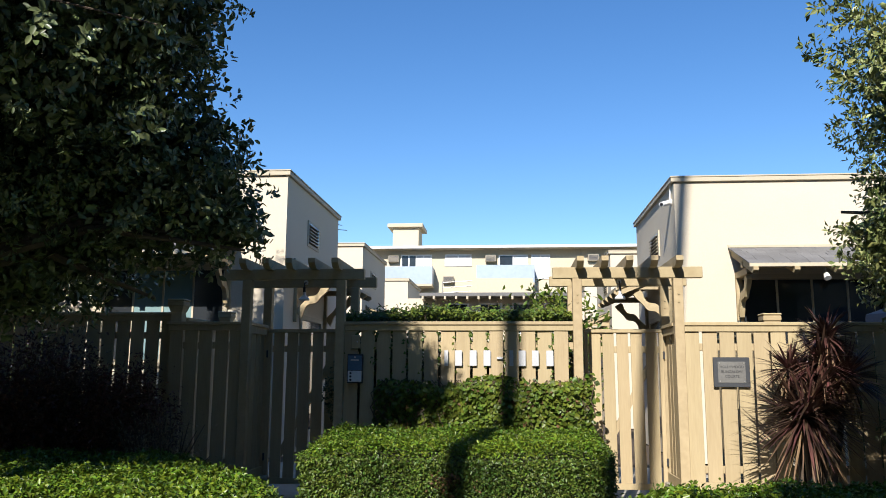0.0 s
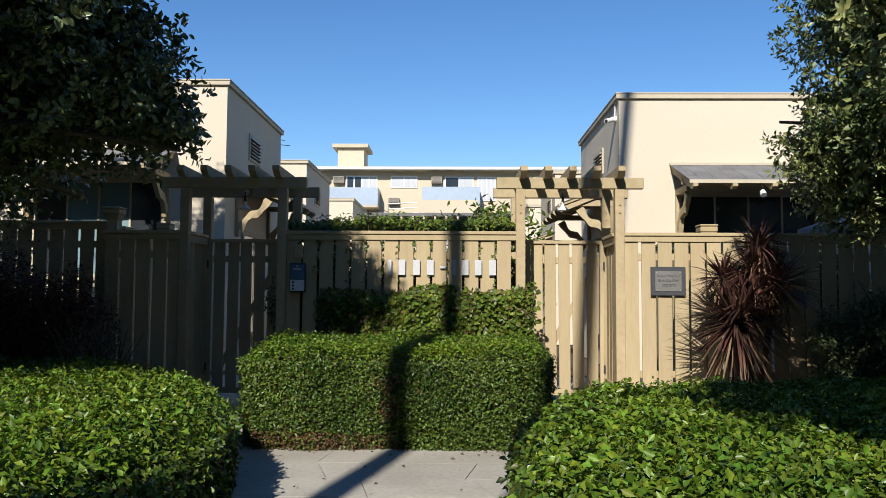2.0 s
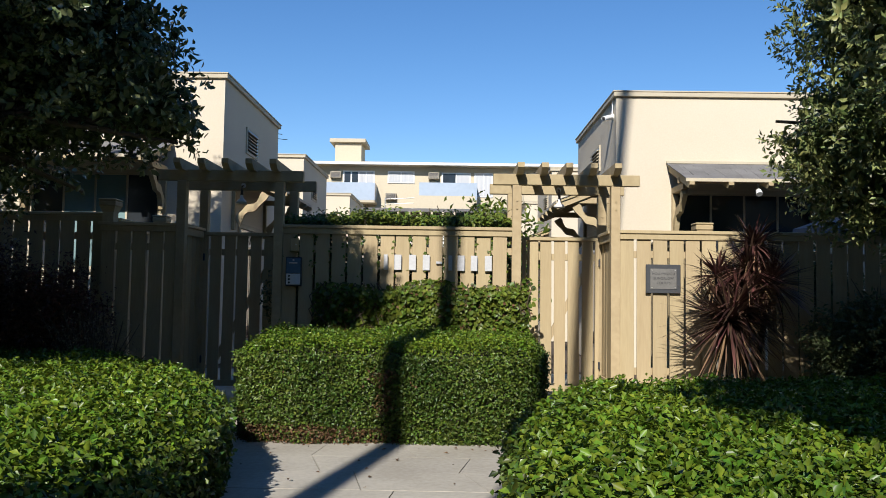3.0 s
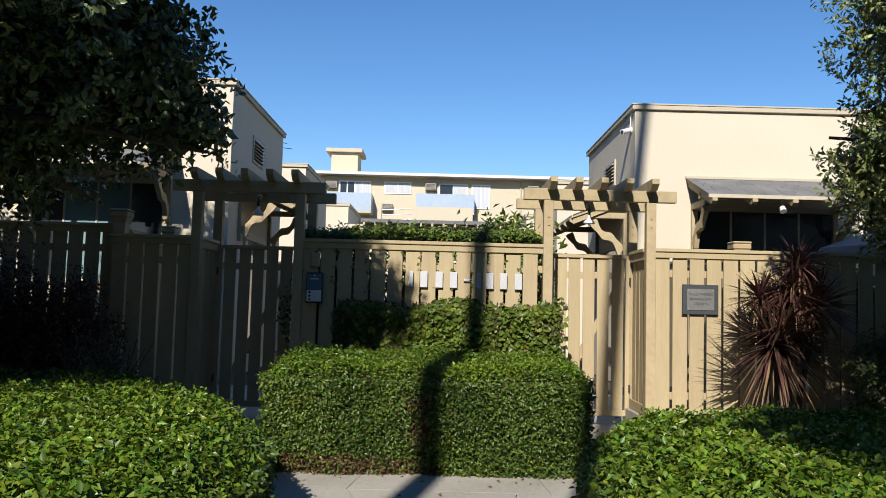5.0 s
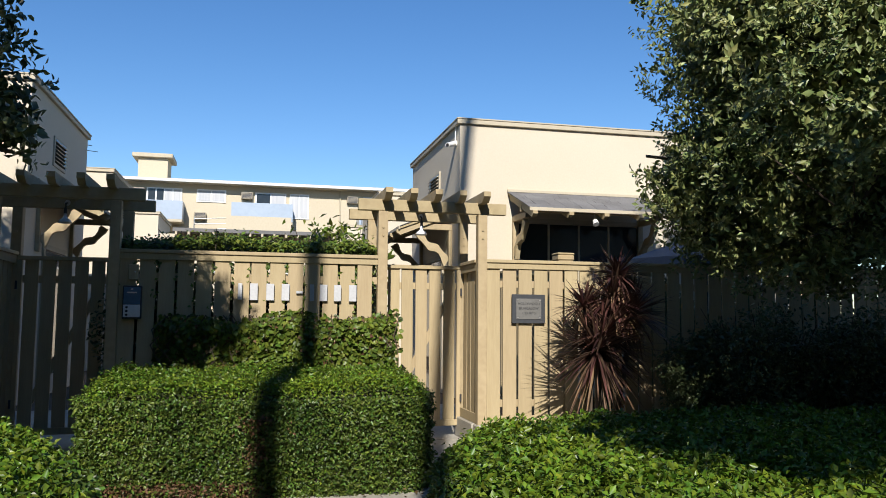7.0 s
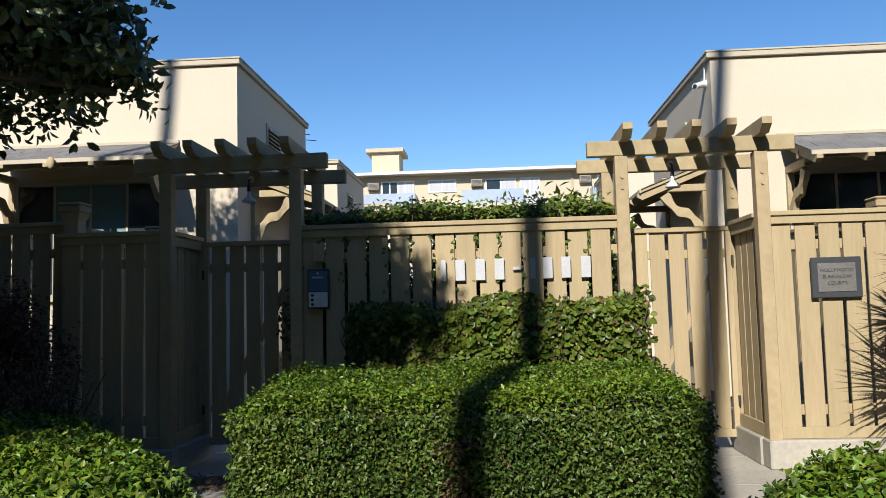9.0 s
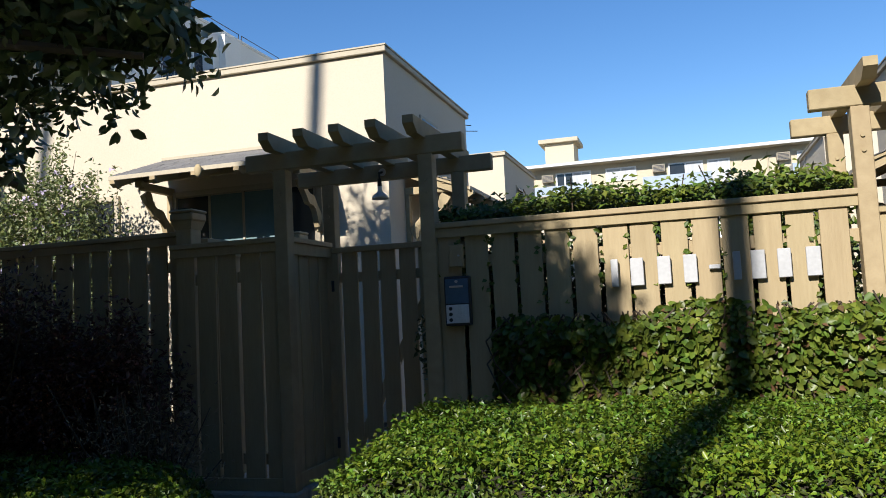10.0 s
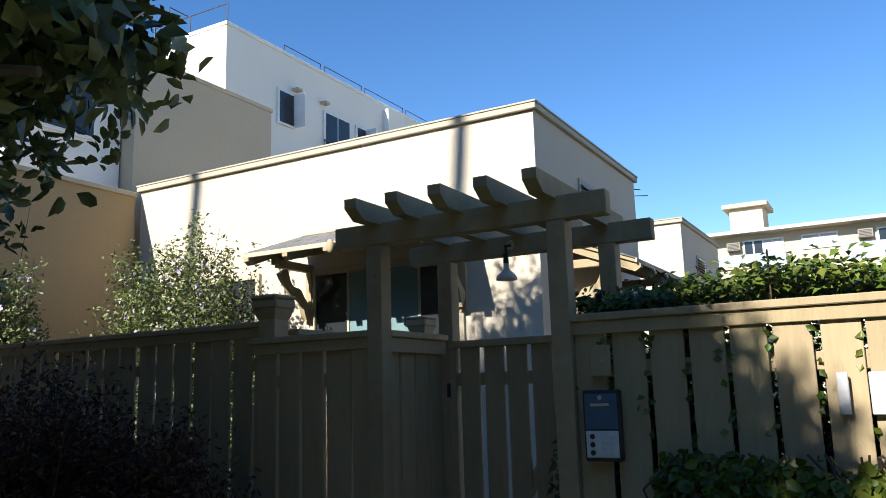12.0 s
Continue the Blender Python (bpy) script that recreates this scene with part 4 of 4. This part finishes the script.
# ---- shadow-casting palms, and unseen blocks added across the street to cut skylight ----
def palm(x0, lean, bend, height, label, seed):
    """A slim palm whose trunk stands at x0 + lean * h + bend * h * h."""
    rng = np.random.default_rng(seed)
    p = thing("palm_tree", (x0, -5.0, G), label, "palm", "palms along the street")
    bm = bmesh.new()
    n = 24
    off = lambda h: lean * h + bend * h * h
    for k in range(n):
        a, b = height * k / n, height * (k + 1) / n
        rod(bm, (off(a), 0, a), (off(b), 0, b), 0.145 - 0.03 * k / n, 0.14 - 0.03 * k / n, 10)
    part("trunk", bm, M_BARK, p, "slim ringed grey trunk")
    m = 900
    az = np.repeat(rng.uniform(0, 2 * math.pi, 30), 30)
    t = np.tile(np.linspace(0.1, 1, 30), 30)
    up = np.repeat(rng.uniform(-0.6, 0.9, 30), 30)
    pts = np.stack([off(height) + np.cos(az) * 1.3 * t, np.sin(az) * 1.3 * t, height + up * t - 0.7 * t * t], 1)
    part("crown", leaves("crown", pts, rng.normal(0, 1, (m, 3)), 0.45, 0.12, M_TREE_DARK, 0.1), M_TREE_DARK, p)


palm(-1.9, 0.0, 0.0026, 22.0, "tall slim palm leaning beside the street", 1)
palm(-11.7, 0.085, 0.0, 22.0, "tall slim palm leaning beside the street", 2)
palm(-17.0, 0.085, 0.0, 22.0, "tall slim palm leaning beside the street", 3)
pole = thing("utility_pole", (-3.17, -5.0, G), "tall brown wooden utility pole beside the street", "pole")
part("shaft", rod(bmesh.new(), (0, 0, 0), (0, 0, 15), 0.15, 0.11, 12), M_BARK, pole)
part("crossarm", bx(-1.1, 1.1, -0.06, 0.06, 14.3, 14.42, 0.01), M_BARK, pole)


def far_side(x0, x1, y0, h, label):
    b = thing("sky_blocker", ((x0 + x1) / 2, y0, G), label, "building")
    hx = (x1 - x0) / 2
    part("wall", bx(-hx, hx, -9, 0, 0, h), M_STUCCO_TAN, b)
    part("roof", bx(-hx - 0.3, hx + 0.3, -9.3, 0.3, h + 0.002, h + 0.25), M_TRIM, b)
    for k in range(int(hx * 2 / 3)):
        for z in np.arange(1.2, h - 1.5, 3.0):
            part("window", bx(-hx + 1 + 3 * k, -hx + 2.5 + 3 * k, 0.002, 0.05, z, z + 1.4), M_GLASS_DARK, b)


# Not seen; height chosen to block low sky without blocking the sun.
far_side(-60, -14, -20, 13.5, "unseen tan block across the street that cuts the skylight")
far_side(-12, 8, -20, 13.5, "unseen tan block across the street that cuts the skylight")
far_side(10, 60, -20, 13.5, "unseen tan block across the street that cuts the skylight")

# ---- paving ----
path = structure("path", bx(-5.2, 3.0, 1.9, 14.5, G - 0.028, G - 0.012), M_JOINT, "dirty joints under the paving slabs", "path")
rnd = random.Random(5)


def slab_mesh(w, l):
    key = ("slab", round(w, 2), round(l, 2))
    if key not in KEEP:
        KEEP[key] = mesh_of("slab", bx(-w / 2, w / 2, -l / 2, l / 2, 0, 0.03, 0.004), M_CONCRETE)
    return KEEP[key]


for j in range(21):
    y0, y1 = 1.92 + 0.60 * j, 1.92 + 0.60 * (j + 1) - 0.007
    x, slant = -5.15, rnd.uniform(-0.25, 0.25)
    while x < 2.9:
        w = rnd.uniform(0.75, 1.35)
        turn = rnd.uniform(-0.28, 0.28)
        xe = min(x + w, 3.2)
        cx, cy = (x + xe) / 2, (y0 + y1) / 2
        ring = [(x + 0.004 - slant / 2 - cx, y0 - cy), (xe - 0.004 - turn / 2 - cx, y0 - cy), (xe - 0.004 + turn / 2 - cx, y1 - cy), (x + 0.004 + slant / 2 - cx, y1 - cy)]
        s = part("slab", outline(bmesh.new(), ring, "z", 0, 0.03), M_CONCRETE, path, at=(cx, cy, G - 0.026 + rnd.uniform(-0.002, 0.002)))
        s.rotation_euler = (rnd.uniform(-0.002, 0.002), rnd.uniform(-0.002, 0.002), 0)
        x, slant = xe, turn
walkway = structure("pavement", bx(-40, 40, -4.5, 1.88, G - 0.03, G - 0.014), M_JOINT, "dirty joints under the street pavement", "pavement")
for i in range(14):
    for j in range(4):
        part("slab", slab_mesh(1.55, 1.55), M_CONCRETE, walkway, at=(-10 + 1.57 * i, -3.6 + 1.57 * j, G - 0.026))


# ---- fittings on the fence ----
def number_bars():
    xs = (-0.83, -0.675, -0.49, -0.315, -0.155, -0.01, 0.125, 0.29, 0.47)
    ws = (0.05, 0.09, 0.09, 0.09, 0.075, 0.05, 0.09, 0.085, 0.09)
    for k, (x, w) in enumerate(zip(xs, ws)):
        z0, z1 = (1.615, 1.81) if k != 4 else (1.70, 1.73)
        tagged(part("number_bar", bx(x - w / 2, x + w / 2, FY - 0.045, FY - 0.022, z0, z1, 0.004), M_NUMBER),
               "plain silver metal bar fixed to the fence boards", "sign", group="number bars on the fence")


number_bars()

plaque = thing("plaque", (2.672, FY - 0.026, 1.553), "dark framed grey plaque with engraved capitals on the fence", "sign")
part("frame", bx(-0.218, 0.218, -0.025, 0.0, -0.181, 0.181, 0.006), M_PLAQUE_FRAME, plaque)
plate = part("plate", bx(-0.165, 0.165, -0.032, -0.0255, -0.128, 0.128, 0.003), M_PLAQUE, plaque)
for z, line in ((0.05, "HOLLYWOOD"), (-0.008, "BUNGALOW"), (-0.066, "COURTS")):
    text = bpy.data.curves.new("lettering", "FONT")
    text.body, text.size, text.align_x, text.extrude = line, 0.044, "CENTER", 0.0008
    text.materials.append(M_DARKMETAL)
    letters = new("lettering", text)
    letters.parent, letters.location, letters.rotation_euler = plate, (0, -0.0335, z), (radians(90), 0, 0)
for x in (-0.145, 0.145):
    for z in (-0.11, 0.11):
        part("screw", rod(bmesh.new(), (x, -0.032, z), (x, -0.037, z), 0.007), M_METAL, plate)

keypad = thing("entry_keypad", (-1.99, FY - 0.026, 1.39), "metal gate intercom with keypad and blue plate on the fence", "intercom")
part("housing", bx(-0.10, 0.10, -0.055, 0.0, 0.0, 0.37, 0.008), M_DARKMETAL, keypad)
# The blue reflected by this metal plate is put into its colour.
lab = part("label_plate", bx(-0.088, 0.088, -0.062, -0.0555, 0.165, 0.35, 0.003), M_BLUE, keypad, "blue plate with a metal clip")
part("clip", bx(-0.055, 0.05, -0.072, -0.0625, 0.285, 0.30, 0.003), M_METAL, lab)
part("lock", rod(bmesh.new(), (0.0, -0.062, 0.33), (0.0, -0.070, 0.33), 0.012), M_METAL, lab)
kp = part("key_plate", bx(-0.088, 0.088, -0.064, -0.0555, 0.02, 0.158, 0.003), M_SILVER, keypad, "brushed metal plate with buttons")
for i in range(3):
    part("round_button", rod(bmesh.new(), (-0.052, -0.064, 0.045 + 0.042 * i), (-0.052, -0.069, 0.045 + 0.042 * i), 0.014, seg=12), M_DARKMETAL, kp)
for i in range(3):
    for j in range(4):
        part("key", bx(0.0 + 0.024 * i, 0.018 + 0.024 * i, -0.069, -0.0645, 0.035 + 0.028 * j, 0.055 + 0.028 * j, 0.002), M_SILVER, kp)
latch = thing("switch_box", (-1.99, FY - 0.026, 1.83), "small painted metal box above the intercom", "box")
part("housing", bx(-0.055, 0.055, -0.03, 0.0, 0.0, 0.17, 0.006), M_FENCE, latch)
part("knob", rod(bmesh.new(), (0.02, -0.03, 0.085), (0.02, -0.04, 0.085), 0.008), M_METAL, latch)


# ---- strap-leaved plants ----
def strap_plant(name, at, heads, label, leaf_mat, dry_mat=None, width=0.035, category="plant", seed=1, trunk=True):
    """heads: (dx, dy, z, leaf length, count). Long arching leaves burst from each head on a stem."""
    rng = np.random.default_rng(seed)
    p = thing(name, at, label, category)
    for k, (dx, dy, z, ln, count) in enumerate(heads):
        if trunk:
            bm = bmesh.new()
            rod(bm, (dx * 0.3, dy * 0.3, 0), (dx * 0.7, dy * 0.7, z * 0.55), 0.04, 0.035, 8)
            rod(bm, (dx * 0.7, dy * 0.7, z * 0.55), (dx, dy, z), 0.035, 0.03, 8)
            part("stem", bm, M_BARK, p, "thin bare stem")
        for dead in ((False, True) if dry_mat else (False,)):
            v, f = [], []
            m = int(count * (0.16 if dead else 1))
            for i in range(m):
                az = rng.uniform(0, 2 * math.pi)
                el = rng.uniform(-1.25, -0.5) if dead else math.asin(rng.uniform(-0.55, 0.98))
                l = ln * rng.uniform(0.65, 1.1)
                d = np.array([math.cos(az) * math.cos(el), math.sin(az) * math.cos(el), math.sin(el)])
                s = np.cross(d, [0, 0, 1])
                s /= max(np.linalg.norm(s), 1e-6)
                sag = rng.uniform(0.05, 0.28) * l
                b = len(v)
                for t, w in ((0.03, 0.55), (0.3, 1.0), (0.65, 0.8), (1.0, 0.03)):
                    q = np.array([dx, dy, z]) + d * l * t + np.array([0, 0, -sag * t * t])
                    up = np.cross(s, d) * width * 0.18
                    v += [q - s * width * w / 2 + up * w, q, q + s * width * w / 2 + up * w]
                for r in range(3):
                    for c in range(2):
                        a = b + 3 * r + c
                        f.append((a, a + 1, a + 4, a + 3))
            me = bpy.data.meshes.new("leaf_head")
            me.from_pydata([tuple(x) for x in v], [], f)
            mm = dry_mat if dead else leaf_mat
            me.materials.append(mm)
            for q in me.polygons:
                q.use_smooth = True
            part("dry_leaf_skirt" if dead else "leaf_head", me, mm, p, "dry brown hanging leaves" if dead else "")
    return p


strap_plant("cordyline", (3.27, 8.95, G),
            [(-0.06, -0.10, 1.18, 0.82, 250), (0.06, 0.0, 1.38, 0.74, 200), (0.22, 0.1, 1.78, 0.62, 190), (-0.14, 0.1, 1.70, 0.46, 120), (0.30, 0.12, 2.08, 0.46, 150), (0.5, 0.12, 1.62, 0.60, 190)],
            "dark red cordyline with spiky strap leaves before the fence", M_CORD, M_CORD_DRY, 0.03, "shrub", 3)


# ---- shrubs ----
def shrub(name, at, radii, label, material, leaf, n, seed, stems=14, aspect=0.4, petals=0, spiky=0.0):
    rng = np.random.default_rng(seed)
    p = thing(name, at, label, "shrub", name.replace("_", " ") + "s")
    r = np.array(radii)
    c = np.array([0, 0, r[2]])
    bm = bmesh.new()
    ends = []
    for k in range(stems):
        d = rng.normal(0, 0.45, 3)
        e = c + d * r * 0.9 + np.array([0, 0, r[2] * 0.35])
        mid = e * 0.5 + rng.normal(0, 0.05, 3)
        rod(bm, (0.2 * e[0], 0.2 * e[1], 0), mid, 0.014, 0.01, 5)
        rod(bm, mid, e, 0.01, 0.004, 5)
        ends.append(e)
    tagged(part("branch_mass", bm, M_BARK, p, "thin woody branches"), kind="stuff")
    d = rng.normal(size=(n, 3))
    d /= np.linalg.norm(d, axis=1, keepdims=True)
    q = c + d * r * (rng.uniform(0, 1, n) ** 0.42 * (1 + 0.32 * smooth_noise(d, 3.1, seed) + 0.16 * smooth_noise(d, 8.3, seed + 1)))[:, None]
    if spiky:
        k = rng.integers(0, stems * 3, n)
        tips = c + rng.normal(0, 0.42, (stems * 3, 3)) * r
        tips[:, 2] = r[2] * rng.uniform(1.0, 2.1, stems * 3)
        t = rng.uniform(0.25, 1, n)[:, None]
        foot = tips * np.array([0.45, 0.45, 0])
        q2 = foot[k] + (tips - foot)[k] * t + rng.normal(0, 0.07, (n, 3))
        pick = rng.uniform(0, 1, n) < spiky
        q[pick] = q2[pick]
    q[:, 2] = np.maximum(q[:, 2], 0.03)
    part("foliage", leaves("foliage", q, rng.normal(0, 0.7, (n, 3)) + np.array([0, -0.2, 0.5]), leaf * rng.uniform(0.6, 1.3, n), aspect, material, 0.2), material, p)
    if petals:
        i = rng.integers(0, n, petals)
        base = np.repeat(q[i] + np.array([0, -0.04, 0.02]), 5, 0)
        tagged(part("blossom_mass", leaves("blossom_mass", base, rng.normal(0, 0.5, base.shape) + np.array([0, -1, 0.2]), 0.062, 0.85, M_PETAL, 0.1), M_PETAL, p, "pale lilac blossoms"), kind="stuff")
    return p


shrub("flowering_shrub", (-9.95, 13.9, G), (1.4, 0.9, 2.15), "tall shrub with lilac blossoms behind the fence", M_SHRUB, 0.075, 34000, 51, 22, 0.5, 330, 0.6)
shrub("flowering_shrub", (-12.0, 12.4, G), (0.8, 0.9, 1.95), "tall shrub with lilac blossoms behind the fence", M_SHRUB, 0.075, 17000, 52, 18, 0.5, 160, 0.65)
shrub("court_bush", (0.85, 15.2, G), (0.95, 0.7, 1.72), "broad-leaved green bush standing in the court", M_IVY, 0.17, 4200, 61, 16, 0.4, 0, 0.35)
for x, y, r in ((-4.75, 9.15, (0.62, 0.42, 0.85)), (-5.6, 9.1, (0.8, 0.5, 1.02)), (-6.7, 9.0, (0.9, 0.55, 1.0)), (-7.9, 8.9, (1.0, 0.6, 0.95))):
    shrub("dark_shrub", (x, y, G), r, "dark reddish shrub in the shade of the tree", M_SHRUB_RED, 0.055, 20000, int(-x * 10), 26, 0.4, 0, 0.3)
shrub("dry_shrub", (-4.1, 8.75, G), (0.6, 0.4, 0.58), "straggly grey dry shrub at the hedge end", M_STRAW, 0.04, 5200, 55, 90, 0.25, 0, 0.5)
for x, y, r in ((4.9, 9.3, (0.6, 0.35, 0.72)), (5.5, 8.95, (0.8, 0.5, 0.80)), (6.8, 8.7, (1.0, 0.7, 0.85)), (8.2, 8.6, (1.1, 0.7, 0.9))):
    shrub("dark_shrub", (x, y, G), r, "dark green shrub in deep shade before the fence", M_TREE_DARK, 0.065, 18000, int(x * 10), 20, 0.45, 0, 0.2)
# First three back the panel; the other four are added to darken fence gaps.
for x, z, k in ((-1.75, 1.12, 81), (-0.75, 1.1, 82), (0.3, 1.12, 83), (4.9, 1.05, 84), (6.1, 1.05, 85), (7.3, 1.05, 86), (8.5, 1.05, 87)):
    shrub("court_shrub", (x, FY + 0.5, G), (0.62, 0.26, z), "dense dark green shrub behind the fence, darkening its gaps", M_TREE_DARK, 0.07, 16000, k, 14, 0.5)


def side_door(x, inner, y0, y1, label):
    d = thing("door", (x, y0, G), label, "door")
    w = y1 - y0
    k = inner
    for a, b, c, e in ((0, 0.1, 0.1, 2.9), (w - 0.1, w, 0.1, 2.9), (0.1005, w - 0.1005, 2.8, 2.9)):
        part("frame", bx(min(0.003 * k, 0.05 * k), max(0.003 * k, 0.05 * k), a, b, c, e), M_TRIM, d)
    for i in range(2):
        a = 0.11 + (w - 0.22) / 2 * i
        part("pane", bx(min(0.004 * k, 0.03 * k), max(0.004 * k, 0.03 * k), a + 0.02, a + (w - 0.22) / 2 - 0.02, 0.4, 2.78), M_GLASS_DARK, d)


side_door(-4.59, 1, 16.5, 18.4, "dark glazed double door under the porch awning")
side_door(3.21, -1, 16.5, 18.4, "dark glazed double door under the porch awning")

# fallen leaves on the path and on the hedges
rng = np.random.default_rng(77)
n = 260
lx = rng.uniform(-2.2, 1.0, n)
ly = rng.uniform(4.5, 9.6, n)
near = np.abs(ly - 7.15) < rng.exponential(0.25, n)
keep = near | (rng.uniform(0, 1, n) < 0.2)
lx, ly = lx[keep], ly[keep]
tagged(part("leaf_litter", leaves("leaf_litter", np.stack([lx, ly, np.full(len(lx), G + 0.012)], 1), np.array([0, 0, 1.0]) + rng.normal(0, 0.3, (len(lx), 3)), 0.05 * rng.uniform(0.5, 1.3, len(lx)), 0.5, M_IVY_DRY), M_IVY_DRY),
       "dry brown fallen leaves scattered on the paving", "leaves", kind="stuff")


# ---- small fixtures ----
sc = thing("security_camera", (3.13, 15.55, 4.95), "white bullet security camera on the house corner", "camera")
part("base", rod(bmesh.new(), (0.08, 0, 0.0), (0.03, 0, 0.0), 0.06, 0.055, 14), M_WHITE, sc)
part("arm", rod(bmesh.new(), (0.04, 0, 0), (-0.03, -0.06, -0.02), 0.022), M_WHITE, sc)
part("body", rod(bmesh.new(), (0.02, -0.02, -0.01), (-0.16, -0.22, -0.09), 0.05, 0.048, 14), M_WHITE, sc)
part("lens", rod(bmesh.new(), (-0.16, -0.221, -0.0905), (-0.165, -0.226, -0.092), 0.035, 0.035, 12), M_DARKMETAL, sc)
part("conduit", rod(bmesh.new(), (0.05, 0, 0.02), (0.06, -0.03, 0.36), 0.012), M_WHITE, sc)

um = thing("patio_umbrella", (7.2, 13.0, G), "open grey canvas patio umbrella behind the fence", "umbrella")
part("pole", rod(bmesh.new(), (0, 0, 0), (0, 0, 3.1), 0.022), M_DARKMETAL, um)
bm = bmesh.new()
apex = bm.verts.new((0, 0, 3.15))
ring = [bm.verts.new((1.5 * math.cos(a), 1.5 * math.sin(a), 2.62)) for a in np.linspace(0, 2 * math.pi, 8, endpoint=False)]
for a, b in zip(ring, ring[1:] + ring[:1]):
    bm.faces.new((apex, a, b))
hem = [bm.verts.new(v.co - Vector((0, 0, 0.14))) for v in ring]
for k in range(8):
    bm.faces.new((ring[k], hem[k], hem[(k + 1) % 8], ring[(k + 1) % 8]))
part("canopy", bm, M_SLATE, um)
for a in np.linspace(0, 2 * math.pi, 8, endpoint=False):
    part("rib", rod(bmesh.new(), (0, 0, 3.11), (1.47 * math.cos(a), 1.47 * math.sin(a), 2.59), 0.01, seg=5), M_DARKMETAL, um)




ornament = thing("wall_ornament", (-7.0, 13.86, 3.72), "pale plaster ornament hanging on the awning edge", "ornament")
bm = bmesh.new()
bmesh.ops.create_uvsphere(bm, u_segments=14, v_segments=10, radius=0.075, matrix=pose(0, 0, 0) @ Matrix.Diagonal((0.8, 0.5, 1.25, 1)))
part("body", bm, M_BEAM, ornament, smooth=True)
fl = thing("porch_light", (5.55, 14.1, 3.30), "small white porch floodlight under the awning edge", "lamp")
part("head", rod(bmesh.new(), (0, 0, 0), (0, -0.06, -0.08), 0.045, 0.06, 12), M_WHITE, fl)
part("arm", rod(bmesh.new(), (0, 0.02, 0.12), (0, 0, 0), 0.012), M_WHITE, fl)

aerial = thing("roof_aerial", (-4.75, 20.3, 5.3), "thin dark metal aerial behind the house roof", "aerial")
part("mast", rod(bmesh.new(), (0, 0, -5.42), (0, 0, 0.25), 0.016, seg=6), M_DARKMETAL, aerial)
for z, l in ((0.06, 0.34), (0.2, 0.2)):
    part("element", rod(bmesh.new(), (-0.02, 0.0, z), (l, 0.1, z - 0.02), 0.009, seg=5), M_DARKMETAL, aerial)

rng = np.random.default_rng(91)
ring = [(-2.95 + 0.62 * math.cos(a) * (1 + 0.15 * math.sin(3 * a)), 9.42 + 0.26 * math.sin(a) * (1 + 0.2 * math.cos(5 * a))) for a in np.linspace(0, 2 * math.pi, 28, endpoint=False)]
structure("soil_patch", outline(bmesh.new(), ring, "z", G - 0.02, G + 0.012), M_DIRT, "dry brown dirt spilled beside the paving", "soil")
n = 300
lx, ly = rng.uniform(-3.6, -2.3, n), rng.uniform(9.1, 9.72, n)
tagged(part("leaf_litter", leaves("leaf_litter", np.stack([lx, ly, np.full(n, G + 0.02)], 1), np.array([0, 0, 1.0]) + rng.normal(0, 0.35, (n, 3)), 0.045 * rng.uniform(0.5, 1.3, n), 0.5, M_IVY_DRY), M_IVY_DRY),
       "dry brown fallen leaves on the dirt by the gate", "leaves", kind="stuff")
